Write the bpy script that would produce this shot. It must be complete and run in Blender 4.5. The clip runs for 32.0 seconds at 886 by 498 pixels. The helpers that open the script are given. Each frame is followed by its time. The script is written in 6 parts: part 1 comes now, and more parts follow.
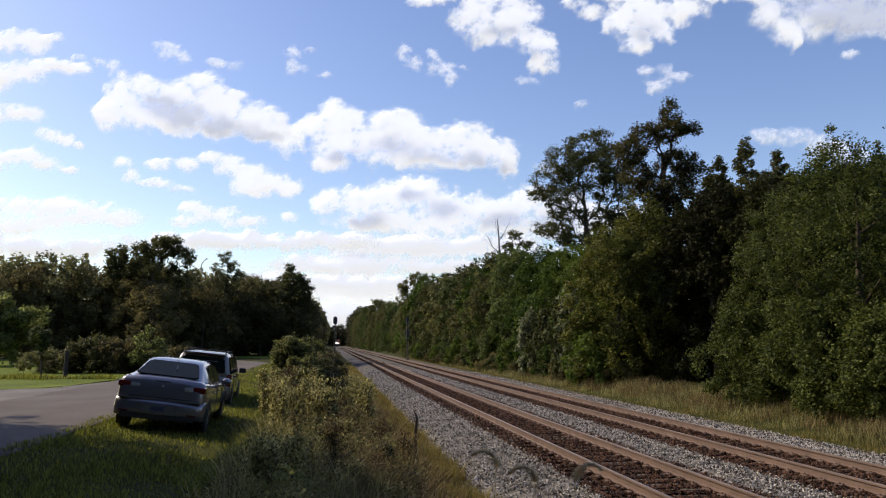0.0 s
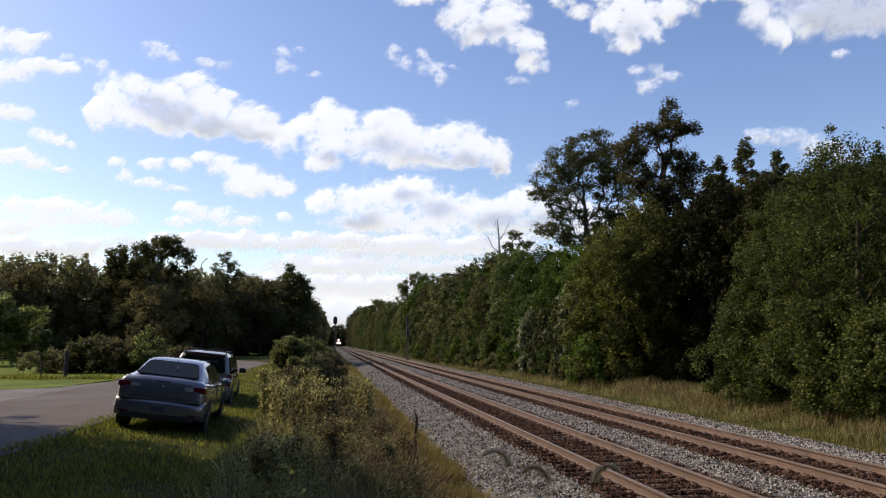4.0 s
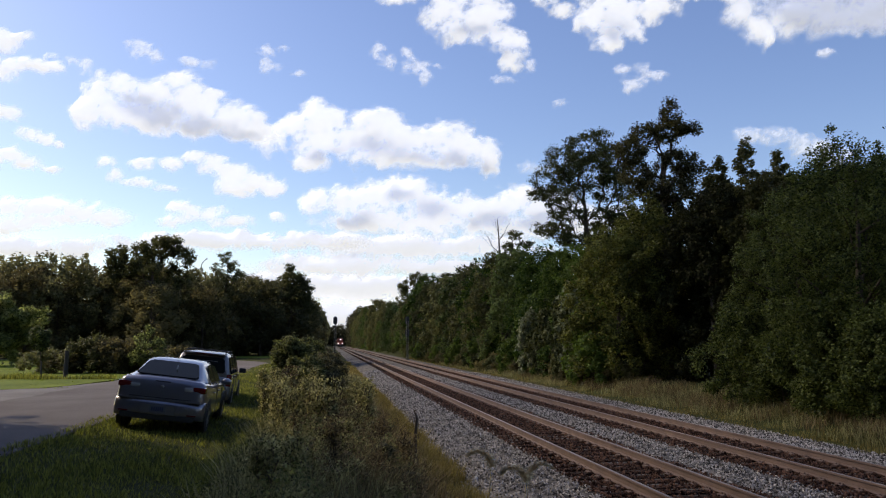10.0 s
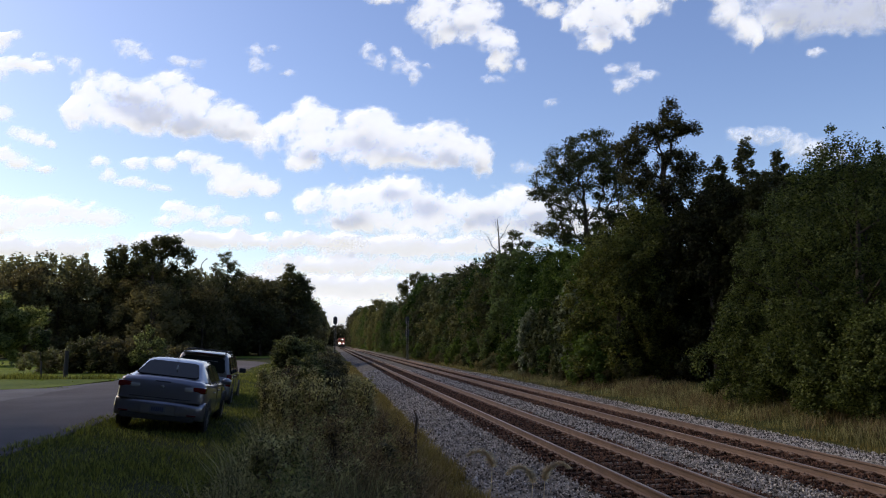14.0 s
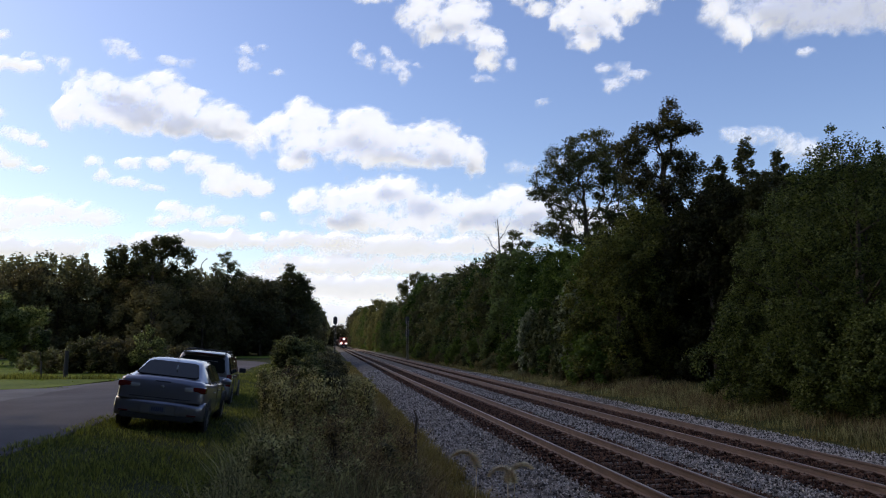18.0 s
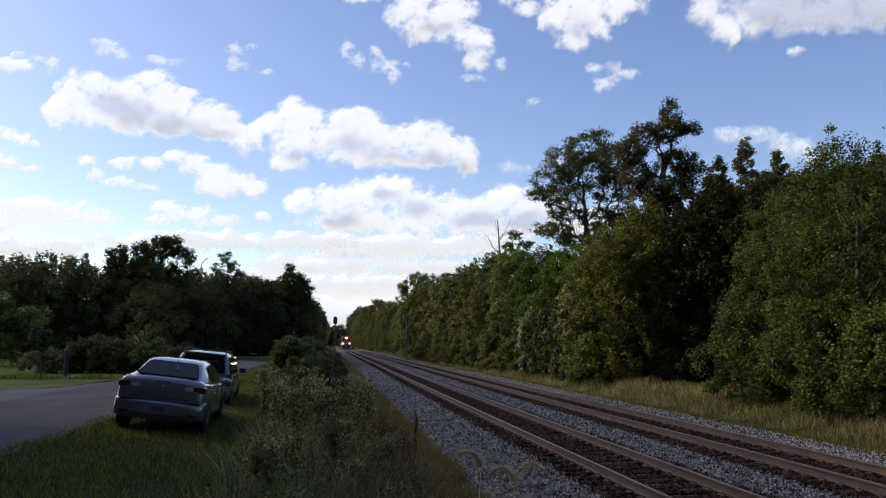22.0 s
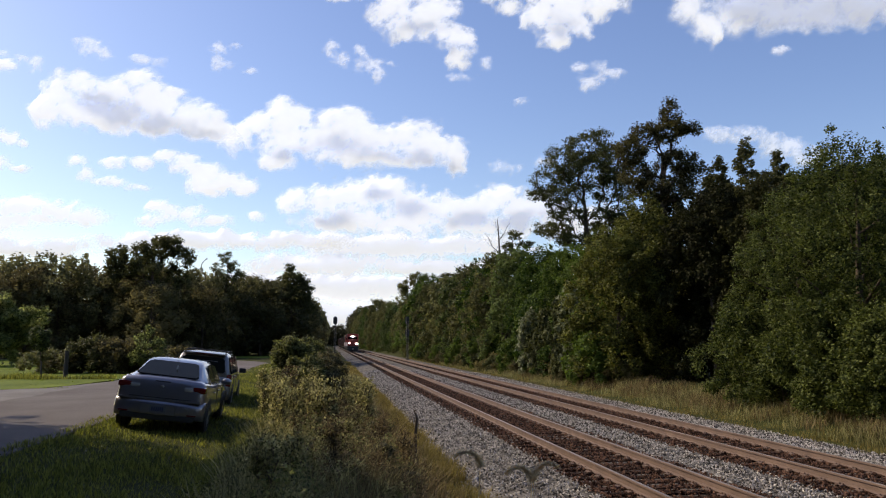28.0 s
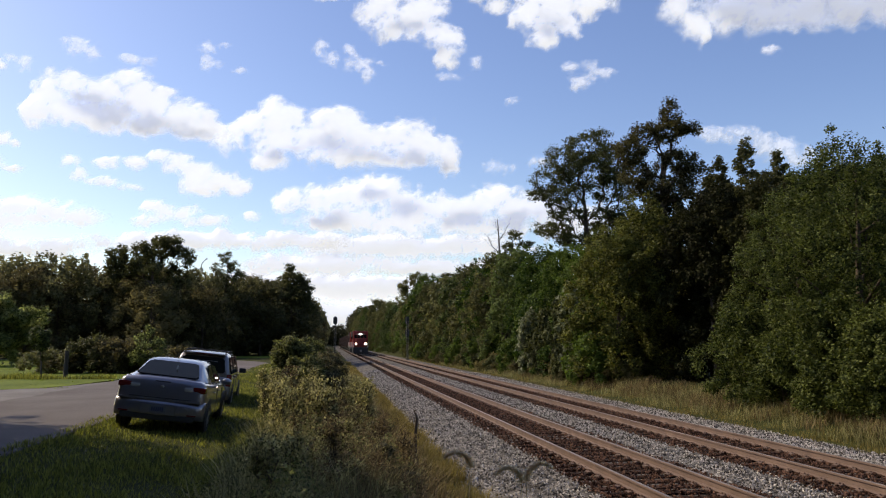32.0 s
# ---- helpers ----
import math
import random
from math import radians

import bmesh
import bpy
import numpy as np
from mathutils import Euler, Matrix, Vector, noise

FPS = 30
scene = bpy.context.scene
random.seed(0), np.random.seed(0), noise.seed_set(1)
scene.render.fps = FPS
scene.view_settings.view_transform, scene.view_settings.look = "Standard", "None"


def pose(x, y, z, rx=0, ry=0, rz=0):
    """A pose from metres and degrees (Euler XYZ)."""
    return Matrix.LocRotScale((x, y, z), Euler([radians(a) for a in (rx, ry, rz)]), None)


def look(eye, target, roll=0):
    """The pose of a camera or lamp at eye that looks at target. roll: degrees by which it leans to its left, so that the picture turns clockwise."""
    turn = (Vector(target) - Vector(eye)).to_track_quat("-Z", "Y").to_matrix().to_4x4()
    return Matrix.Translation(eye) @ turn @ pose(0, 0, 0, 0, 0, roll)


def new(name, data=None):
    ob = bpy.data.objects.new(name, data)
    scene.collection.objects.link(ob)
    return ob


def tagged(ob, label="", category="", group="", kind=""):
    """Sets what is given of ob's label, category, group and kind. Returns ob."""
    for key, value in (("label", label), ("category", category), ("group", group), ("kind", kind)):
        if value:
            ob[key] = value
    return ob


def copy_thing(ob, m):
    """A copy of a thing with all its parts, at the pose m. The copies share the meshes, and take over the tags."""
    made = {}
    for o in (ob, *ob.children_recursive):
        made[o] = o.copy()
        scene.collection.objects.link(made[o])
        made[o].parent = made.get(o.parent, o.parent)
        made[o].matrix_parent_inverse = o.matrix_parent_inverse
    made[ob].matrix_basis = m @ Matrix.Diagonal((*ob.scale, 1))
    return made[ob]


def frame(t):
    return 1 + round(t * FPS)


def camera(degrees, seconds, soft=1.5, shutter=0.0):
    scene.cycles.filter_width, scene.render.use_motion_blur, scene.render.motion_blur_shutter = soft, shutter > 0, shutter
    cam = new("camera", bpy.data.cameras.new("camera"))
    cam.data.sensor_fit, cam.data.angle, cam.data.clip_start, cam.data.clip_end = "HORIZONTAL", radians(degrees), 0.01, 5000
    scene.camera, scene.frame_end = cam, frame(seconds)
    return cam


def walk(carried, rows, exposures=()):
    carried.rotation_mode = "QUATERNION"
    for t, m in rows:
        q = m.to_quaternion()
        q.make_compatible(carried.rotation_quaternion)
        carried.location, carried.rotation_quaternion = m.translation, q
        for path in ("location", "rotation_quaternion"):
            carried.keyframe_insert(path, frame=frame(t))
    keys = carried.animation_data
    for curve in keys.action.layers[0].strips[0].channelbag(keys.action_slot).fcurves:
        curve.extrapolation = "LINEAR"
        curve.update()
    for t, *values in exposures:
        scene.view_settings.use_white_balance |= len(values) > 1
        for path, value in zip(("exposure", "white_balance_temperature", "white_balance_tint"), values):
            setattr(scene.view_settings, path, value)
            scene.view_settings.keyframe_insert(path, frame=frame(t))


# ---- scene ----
# World: x to the right of the railway, y along it, z up; 0 is the level of the tie tops.
EYE = Vector((0.0, 0.0, 2.68))
YAW, TILT = radians(8.686), radians(7.25)
AIM = Vector((math.sin(YAW) * math.cos(TILT), math.cos(YAW) * math.cos(TILT), math.sin(TILT)))
cam = camera(62.0, 32.0, soft=1.12)
walk(cam, [(0, look(EYE, EYE + AIM)), (32, look(EYE, EYE + AIM))],
     [(0, 0.2, 7500, 10), (32, 0.2, 7500, 10)])

# ---- light ----
SUN_AZ, SUN_EL = radians(-62), radians(40)      # measured from +y towards +x
SUN_DIR = Vector((math.sin(SUN_AZ) * math.cos(SUN_EL), math.cos(SUN_AZ) * math.cos(SUN_EL), math.sin(SUN_EL)))
world = bpy.data.worlds.new("sky")
scene.world = world
world.use_nodes = True
wt = world.node_tree
sky = wt.nodes.new("ShaderNodeTexSky")
sky.sky_type, sky.sun_disc = "NISHITA", False
sky.sun_elevation, sky.sun_rotation = SUN_EL, SUN_AZ % (2 * math.pi)
sky.air_density, sky.dust_density, sky.ozone_density = 1.0, 0.9, 3.0
deep = wt.nodes.new("ShaderNodeHueSaturation")
deep.inputs["Hue"].default_value, deep.inputs["Saturation"].default_value = 0.5135, 1.13
wt.links.new(sky.outputs[0], deep.inputs["Color"])
wt.links.new(deep.outputs[0], wt.nodes["Background"].inputs[0])
wt.nodes["Background"].inputs[1].default_value = 0.168
sun_data = bpy.data.lights.new("sun", "SUN")
sun_data.energy, sun_data.angle, sun_data.color = 3.9, radians(0.53), (1.0, 0.90, 0.74)
sun = new("sun", sun_data)
sun.matrix_world = look((0, 0, 60), Vector((0, 0, 60)) - SUN_DIR)

# ---- materials ----
def surface(name, dark, light, scale=6.0, rough=0.8, bump=0.3, fine=60.0, metal=0.0, island=0.0, obrand=0.0, spec=0.5, coord="Position", leaf=0.0, contrast=(0.3, 0.7)):
    """A two-scale noise surface: broad stains and fine grain between two colours, with relief."""
    m = bpy.data.materials.new(name)
    m.use_nodes = True
    nt = m.node_tree
    n, l = nt.nodes, nt.links
    b = n["Principled BSDF"]
    b.inputs["Roughness"].default_value, b.inputs["Metallic"].default_value = rough, metal
    b.inputs["Specular IOR Level"].default_value = spec
    if coord == "Position":
        src = n.new("ShaderNodeNewGeometry").outputs["Position"]
    else:
        src = n.new("ShaderNodeTexCoord").outputs["Object"]
    big, small = n.new("ShaderNodeTexNoise"), n.new("ShaderNodeTexNoise")
    for node, sc, det in ((big, scale, 4.0), (small, fine, 3.0)):
        node.inputs["Scale"].default_value, node.inputs["Detail"].default_value = sc, det
        l.new(src, node.inputs["Vector"])
    mixn = n.new("ShaderNodeMath")
    mixn.operation = "MULTIPLY_ADD"
    mixn.inputs[1].default_value = 0.45
    l.new(small.outputs["Fac"], mixn.inputs[0])
    half = n.new("ShaderNodeMath")
    half.operation = "MULTIPLY"
    half.inputs[1].default_value = 0.55
    l.new(big.outputs["Fac"], half.inputs[0])
    l.new(half.outputs[0], mixn.inputs[2])
    fac = mixn.outputs[0]
    for amount, which in ((island, "island"), (obrand, "object")):
        if amount:
            if which == "island":
                r = n.new("ShaderNodeNewGeometry").outputs["Random Per Island"]
            else:
                r = n.new("ShaderNodeObjectInfo").outputs["Random"]
            add = n.new("ShaderNodeMath")
            add.operation = "MULTIPLY_ADD"
            add.inputs[1].default_value = amount
            l.new(r, add.inputs[0])
            sub = n.new("ShaderNodeMath")
            sub.operation = "SUBTRACT"
            sub.inputs[1].default_value = amount / 2
            l.new(fac, sub.inputs[0])
            l.new(sub.outputs[0], add.inputs[2])
            fac = add.outputs[0]
    ramp = n.new("ShaderNodeValToRGB")
    e = ramp.color_ramp.elements
    e[0].position, e[1].position = contrast
    e[0].color, e[1].color = (*dark, 1), (*light, 1)
    l.new(fac, ramp.inputs[0])
    l.new(ramp.outputs[0], b.inputs["Base Color"])
    if bump:
        bp = n.new("ShaderNodeBump")
        bp.inputs["Strength"].default_value, bp.inputs["Distance"].default_value = bump, 0.02
        l.new(small.outputs["Fac"], bp.inputs["Height"])
        l.new(bp.outputs[0], b.inputs["Normal"])
    if leaf:
        out = n["Material Output"]
        tr, mx = n.new("ShaderNodeBsdfTranslucent"), n.new("ShaderNodeMixShader")
        hue = n.new("ShaderNodeHueSaturation")
        hue.inputs["Saturation"].default_value, hue.inputs["Value"].default_value = 1.15, 1.5
        l.new(ramp.outputs[0], hue.inputs["Color"])
        l.new(hue.outputs[0], tr.inputs["Color"])
        mx.inputs[0].default_value = leaf
        l.new(b.outputs[0], mx.inputs[1])
        l.new(tr.outputs[0], mx.inputs[2])
        l.new(mx.outputs[0], out.inputs["Surface"])
    return m


def plain(name, colour, rough=0.5, metal=0.0, coat=0.0, glow=0.0, spec=0.5):
    m = bpy.data.materials.new(name)
    m.use_nodes = True
    b = m.node_tree.nodes["Principled BSDF"]
    b.inputs["Base Color"].default_value = (*colour, 1)
    b.inputs["Roughness"].default_value, b.inputs["Metallic"].default_value = rough, metal
    b.inputs["Coat Weight"].default_value, b.inputs["Specular IOR Level"].default_value = coat, spec
    if glow:
        b.inputs["Emission Color"].default_value, b.inputs["Emission Strength"].default_value = (*colour, 1), glow
    return m


M = {}
M["asphalt"] = surface("asphalt", (0.085, 0.074, 0.074), (0.155, 0.14, 0.138), 0.5, 0.9, 0.4, 55, spec=0.08)
M["asphalt_old"] = surface("old_asphalt", (0.12, 0.11, 0.11), (0.20, 0.19, 0.185), 0.7, 0.9, 0.4, 55, spec=0.08)
M["soil"] = surface("soil", (0.020, 0.026, 0.007), (0.060, 0.062, 0.018), 0.9, 0.95, 0.5, 25, spec=0.08)
M["ballast"] = surface("ballast_bed", (0.025, 0.022, 0.02), (0.20, 0.185, 0.172), 3.0, 0.95, 1.0, 18, contrast=(0.38, 0.62), spec=0.08)
M["stone"] = surface("ballast_stone", (0.05, 0.046, 0.043), (0.52, 0.48, 0.45), 3.0, 0.9, 0.2, 60, island=0.7, spec=0.08)
M["stone_rust"] = surface("rusty_stone", (0.030, 0.016, 0.012), (0.16, 0.088, 0.062), 3.0, 0.9, 0.2, 60, island=0.8, spec=0.08)
M["tie"] = surface("creosote_wood", (0.018, 0.011, 0.009), (0.065, 0.037, 0.027), 5.0, 0.9, 0.6, 45, obrand=0.4, coord="Object", spec=0.08)
M["rust"] = surface("rusty_steel", (0.075, 0.046, 0.036), (0.165, 0.106, 0.082), 2.0, 0.75, 0.15, 70)
M["railtop"] = surface("worn_rail_top", (0.22, 0.185, 0.165), (0.36, 0.31, 0.28), 1.0, 0.45, 0.05, 80, metal=0.6)
M["bark"] = surface("bark", (0.035, 0.028, 0.02), (0.13, 0.10, 0.075), 3.0, 0.95, 0.8, 18, coord="Object", spec=0.08)
M["deadwood"] = surface("bleached_dead_wood", (0.06, 0.05, 0.042), (0.17, 0.15, 0.13), 4.0, 0.9, 0.6, 30, coord="Object", spec=0.08)
M["leaf_mid"] = surface("leaf_mid_green", (0.018, 0.027, 0.009), (0.108, 0.138, 0.046), 0.35, 0.6, 0.0, 3, island=0.5, obrand=0.45, spec=0.12, leaf=0.30)
M["leaf_dark"] = surface("leaf_dark_green", (0.042, 0.044, 0.019), (0.118, 0.120, 0.050), 0.35, 0.6, 0.0, 3, island=0.3, obrand=0.35, spec=0.14, leaf=0.50)
# olive vine leaves, darkened below other foliage: the hollow's shade put into the colour
M["leaf_vine_shaded"] = surface("leaf_vine_painted_shade", (0.010, 0.011, 0.004), (0.036, 0.037, 0.010), 0.35, 0.6, 0.0, 3, island=0.25, obrand=0.2, spec=0.08, leaf=0.10)
M["leaf_green"] = surface("leaf_fresh_green", (0.020, 0.040, 0.008), (0.100, 0.140, 0.034), 0.35, 0.6, 0.0, 3, island=0.5, obrand=0.4, spec=0.12, leaf=0.35)
M["leaf_bright"] = surface("leaf_bright_green", (0.050, 0.064, 0.022), (0.235, 0.258, 0.105), 0.4, 0.6, 0.0, 3, island=0.5, spec=0.12, leaf=0.6)
M["leaf_maple"] = surface("leaf_maple_green", (0.016, 0.025, 0.006), (0.110, 0.130, 0.036), 0.5, 0.55, 0.0, 3, island=0.6, spec=0.12, leaf=0.28)
M["leaf_weedy"] = surface("leaf_pale_olive", (0.040, 0.042, 0.016), (0.15, 0.15, 0.060), 0.5, 0.6, 0.0, 3, island=0.5, obrand=0.4, spec=0.15, leaf=0.30)
M["leaf_elder"] = surface("leaf_elder_green", (0.040, 0.048, 0.016), (0.200, 0.210, 0.082), 0.9, 0.6, 0.0, 5, island=0.6, spec=0.2, leaf=0.40)
M["leaf_bramble"] = surface("leaf_bramble_brown_green", (0.045, 0.042, 0.020), (0.175, 0.155, 0.076), 0.9, 0.65, 0.0, 5, island=0.6, spec=0.15, leaf=0.30)
M["leaf_thicket"] = surface("leaf_grey_green_thicket", (0.055, 0.056, 0.028), (0.165, 0.16, 0.080), 0.35, 0.6, 0.0, 3, island=0.35, obrand=0.4, spec=0.15, leaf=0.55)
M["leaf_far"] = surface("leaf_far_wood", (0.028, 0.028, 0.014), (0.075, 0.072, 0.036), 0.05, 0.7, 0.0, 0.5, island=0.4, spec=0.1, leaf=0.15)
M["leaf_pale"] = surface("leaf_pale_grey_green", (0.080, 0.092, 0.048), (0.21, 0.225, 0.13), 0.5, 0.55, 0.0, 3, island=0.4, spec=0.25, leaf=0.30)
M["leaf_olive"] = surface("leaf_olive_green", (0.034, 0.039, 0.010), (0.148, 0.152, 0.040), 0.35, 0.6, 0.0, 3, island=0.5, spec=0.12, leaf=0.30)
M["leaf_grey"] = surface("leaf_grey_green", (0.020, 0.025, 0.009), (0.09, 0.097, 0.038), 0.4, 0.6, 0.0, 3, island=0.5, obrand=0.3, spec=0.12, leaf=0.30)
M["leaf_brown"] = surface("leaf_turning_brown", (0.052, 0.046, 0.024), (0.155, 0.138, 0.066), 0.4, 0.7, 0.0, 3, island=0.3, obrand=0.4, spec=0.12, leaf=0.50)
M["leaf_oak"] = surface("leaf_oak_brown_green", (0.024, 0.023, 0.010), (0.088, 0.080, 0.034), 0.4, 0.6, 0.0, 3, island=0.4, spec=0.15, leaf=0.40)
M["grass"] = surface("lawn_grass", (0.055, 0.066, 0.017), (0.215, 0.222, 0.062), 0.6, 0.7, 0.0, 5, island=0.5, spec=0.12, leaf=0.45)
M["lawn"] = surface("sunlit_lawn_grass", (0.075, 0.115, 0.014), (0.22, 0.27, 0.045), 0.4, 0.7, 0.0, 4, island=0.4, spec=0.1, leaf=0.35)
M["grass_dry"] = surface("dry_grass", (0.105, 0.082, 0.028), (0.29, 0.235, 0.088), 0.6, 0.8, 0.0, 5, island=0.5, spec=0.12, leaf=0.3)
M["weed"] = surface("weed_green", (0.075, 0.075, 0.032), (0.33, 0.305, 0.150), 0.7, 0.7, 0.0, 6, island=0.6, spec=0.14, leaf=0.45)
M["weed_brown"] = surface("weed_dead_stalks", (0.075, 0.055, 0.028), (0.26, 0.195, 0.10), 0.7, 0.8, 0.0, 6, island=0.6, spec=0.12, leaf=0.15)


# ---- mesh helpers ----
def tag(ob, label, category, group="", kind=""):
    return tagged(ob, label, category, group, kind)


def part(name, bm, material, parent, label=""):
    """One mesh object from a bmesh, under a thing or a part (parent None: a thing of its own)."""
    me = bpy.data.meshes.new(name)
    bm.to_mesh(me)
    bm.free()
    me.materials.append(material)
    ob = new(name, me)
    ob.parent = parent
    if label:
        ob["label"] = label
    return ob


def soup(name, verts, faces, material, parent=None, smooth=False):
    """A mesh from arrays: verts (n, 3), faces (m, 3) or (m, 4)."""
    verts, faces = np.asarray(verts, dtype=np.float32), np.asarray(faces, dtype=np.int32)
    me = bpy.data.meshes.new(name)
    k = faces.shape[1]
    me.vertices.add(len(verts))
    me.vertices.foreach_set("co", verts.ravel())
    me.loops.add(faces.size)
    me.loops.foreach_set("vertex_index", faces.ravel())
    me.polygons.add(len(faces))
    me.polygons.foreach_set("loop_start", np.arange(0, faces.size, k, dtype=np.int32))
    me.polygons.foreach_set("use_smooth", np.full(len(faces), smooth))
    me.update(calc_edges=True)
    me.materials.append(material)
    ob = new(name, me)
    ob.parent = parent
    return ob


def box_into(bm, x0, x1, y0, y1, z0, z1, bevel=0.0, turn=None):
    r = bmesh.ops.create_cube(bm, size=1.0)
    m = Matrix.Translation(((x0 + x1) / 2, (y0 + y1) / 2, (z0 + z1) / 2)) @ Matrix.Diagonal((x1 - x0, y1 - y0, z1 - z0, 1))
    if turn:
        m = turn @ m
    bmesh.ops.transform(bm, matrix=m, verts=r["verts"])
    if bevel:
        edges = list({e for v in r["verts"] for e in v.link_edges})
        bmesh.ops.bevel(bm, geom=edges, offset=bevel, segments=2, affect="EDGES", profile=0.7)


def box(name, x0, x1, y0, y1, z0, z1, material, parent=None, bevel=0.0, label=""):
    bm = bmesh.new()
    box_into(bm, x0, x1, y0, y1, z0, z1, bevel)
    return part(name, bm, material, parent, label)


def rod_into(bm, a, b, r0, r1=None, sides=8):
    a, b = Vector(a), Vector(b)
    d = b - a
    m = Matrix.Translation((a + b) / 2) @ d.to_track_quat("Z", "Y").to_matrix().to_4x4()
    bmesh.ops.create_cone(bm, cap_ends=True, segments=sides, radius1=r0, radius2=r0 if r1 is None else r1, depth=d.length, matrix=m)


def rod(name, a, b, r0, material, parent=None, r1=None, sides=10, label=""):
    bm = bmesh.new()
    rod_into(bm, a, b, r0, r1, sides)
    return part(name, bm, material, parent, label)


def thing(name, x, y, z, turn=0.0, lean=0.0):
    e = new(name)
    e.empty_display_size = 0.3
    e.matrix_basis = pose(x, y, z, 0, lean, turn)
    return e

# ---- ground, road, railway bed ----
PROFILE = ((-400, 1.2), (-40, 1.05), (-9.5, 1.0), (-4.7, 1.0), (-3.6, 0.90), (-0.5, 0.52), (1.0, 0.22), (2.3, -0.22), (3.2, -0.30), (12.6, -0.40), (15.2, -0.40), (17, -0.25), (19.5, 0.15), (40, 0.4), (400, 0.6))


def ground_z(x, y):
    """The height of the ground: one cross-section along the railway, with small swells on the grass."""
    z = float(np.interp(x, [p[0] for p in PROFILE], [p[1] for p in PROFILE]))
    if y < 6 and -4.7 < x < 3:
        z += (1.0 - z) * min(1.0, (6 - y) / 3.0) * min(1.0, max(0.0, (2.8 - x) / 2.0))      # the knoll on which the camera stands
    if -4.6 < x < 2.5 or x > 13.5:
        z += 0.05 * noise.noise((x * 0.5, y * 0.35, 0))
    return z


def build_ground():
    xs = sorted(set([-3500, -900, -400, -200, -120, -80, -60, -45, -35, -28, -22, -17, -13, -11] + [round(-10 + 0.25 * i, 3) for i in range(57)] + [5, 8, 12, 12.6, 13, 13.5, 14, 15, 16, 17, 18, 19, 21, 24, 28, 35, 50, 80, 150, 400, 900, 3500]))
    ys = sorted(set([-600, -150, -60, -25, -10] + [round(-4 + 0.5 * i, 3) for i in range(140)] + [round(66 * 1.09 ** i, 2) for i in range(50)]))
    v = [(x, y, ground_z(x, y)) for y in ys for x in xs]
    n = len(xs)
    f = [(j * n + i, j * n + i + 1, (j + 1) * n + i + 1, (j + 1) * n + i) for j in range(len(ys) - 1) for i in range(n - 1)]
    g = soup("ground", v, f, M["soil"], smooth=True)
    tag(g, "grassy ground with bare soil beneath the weeds", "ground", kind="structure")


def ribbon(name, left, right, z0, thick, material, label, category):
    """A paved strip between two edge lines, with real thickness."""
    k = len(left)
    v = [(x, y, z0 + ground_z(x, y)) for x, y in left] + [(x, y, z0 + ground_z(x, y)) for x, y in right]
    v += [(x, y, z - thick) for x, y, z in v]
    f = []
    for i in range(k - 1):
        f.append((i, k + i, k + i + 1, i + 1))
        f.append((i, i + 1, 2 * k + i + 1, 2 * k + i))
        f.append((k + i, 3 * k + i, 3 * k + i + 1, k + i + 1))
    f += [(0, 2 * k, 3 * k, k), (k - 1, 2 * k - 1, 4 * k - 1, 3 * k - 1)]
    ob = soup(name, v, f, material)
    return tag(ob, label, category, kind="structure")


def arc(x0, y0, r, a0, a1, n=14):
    return [(x0 + r * math.cos(radians(a0 + (a1 - a0) * i / n)), y0 + r * math.sin(radians(a0 + (a1 - a0) * i / n))) for i in range(n + 1)]


LAWN_EDGE = ((-90, 25.0), (-20, 26.4), (-15, 27.3), (-11.5, 28.6), (-10.2, 29.7), (-9.6, 32.5), (-9.35, 37.0))


def build_roads():
    ys = [-20 + 0.5 * i for i in range(161)]
    wob = lambda y: 0.16 * noise.noise((y * 0.5, 3.0, 0)) + 0.10 * noise.noise((y * 1.9, 8.0, 0))
    left = [(-9.2 + wob(y + 50), y) for y in ys] + arc(-27.2, 60, 18.0, 0, 90)[1:] + [(-90, 78.0)]
    right = [(-4.75 + wob(y), y) for y in ys] + arc(-27.2, 60, 22.4, 0, 90)[1:] + [(-90, 82.4)]
    ribbon("road", left, right, 0.03, 0.25, M["asphalt"], "worn grey asphalt lane running beside the railway", "road")
    # the side road that joins from the west
    far = list(LAWN_EDGE[:-1]) + [(-8.8, 36.0)]
    near = [(-90, 21.0), (-20, 20.5), (-15, 19.5), (-12.2, 16.5), (-10.4, 11.0), (-9.25, 5), (-8.8, 3)]
    ribbon("road_1", far, near, 0.026, 0.25, M["asphalt_old"], "paler old asphalt side road joining the lane", "road")


TRACKS = (6.3, 10.5)
TIE_TOP, RAIL_H = 0.0, 0.18


def build_bed():
    """Ballast bed: a prism with two shoulders, under both tracks."""
    prof = [(2.5, -0.34), (3.0, -0.27), (4.7, -0.06), (8.0, -0.05), (8.4, -0.08), (8.8, -0.05), (12.0, -0.06), (15.1, -0.38)]
    ys = [-30 + 1.0 * i for i in range(130)] + [100 * 1.08 ** i for i in range(35)]
    v, f = [], []
    for y in ys:
        for i, (x, z) in enumerate(prof):
            edge = 0.22 * noise.noise((y * 0.6, i * 5.0, 1)) if i in (0, len(prof) - 1) else 0
            v.append((x + edge, y, z + 0.03 * noise.noise((x, y * 0.8, 0)) * (i not in (0, 7))))
    n = len(prof)
    for j in range(len(ys) - 1):
        for i in range(n - 1):
            f.append((j * n + i, j * n + i + 1, (j + 1) * n + i + 1, (j + 1) * n + i))
    bed = soup("ballast_bed", v, f, M["ballast"], smooth=True)
    tag(bed, "bed of crushed grey stone under the railway tracks", "ballast", kind="structure")


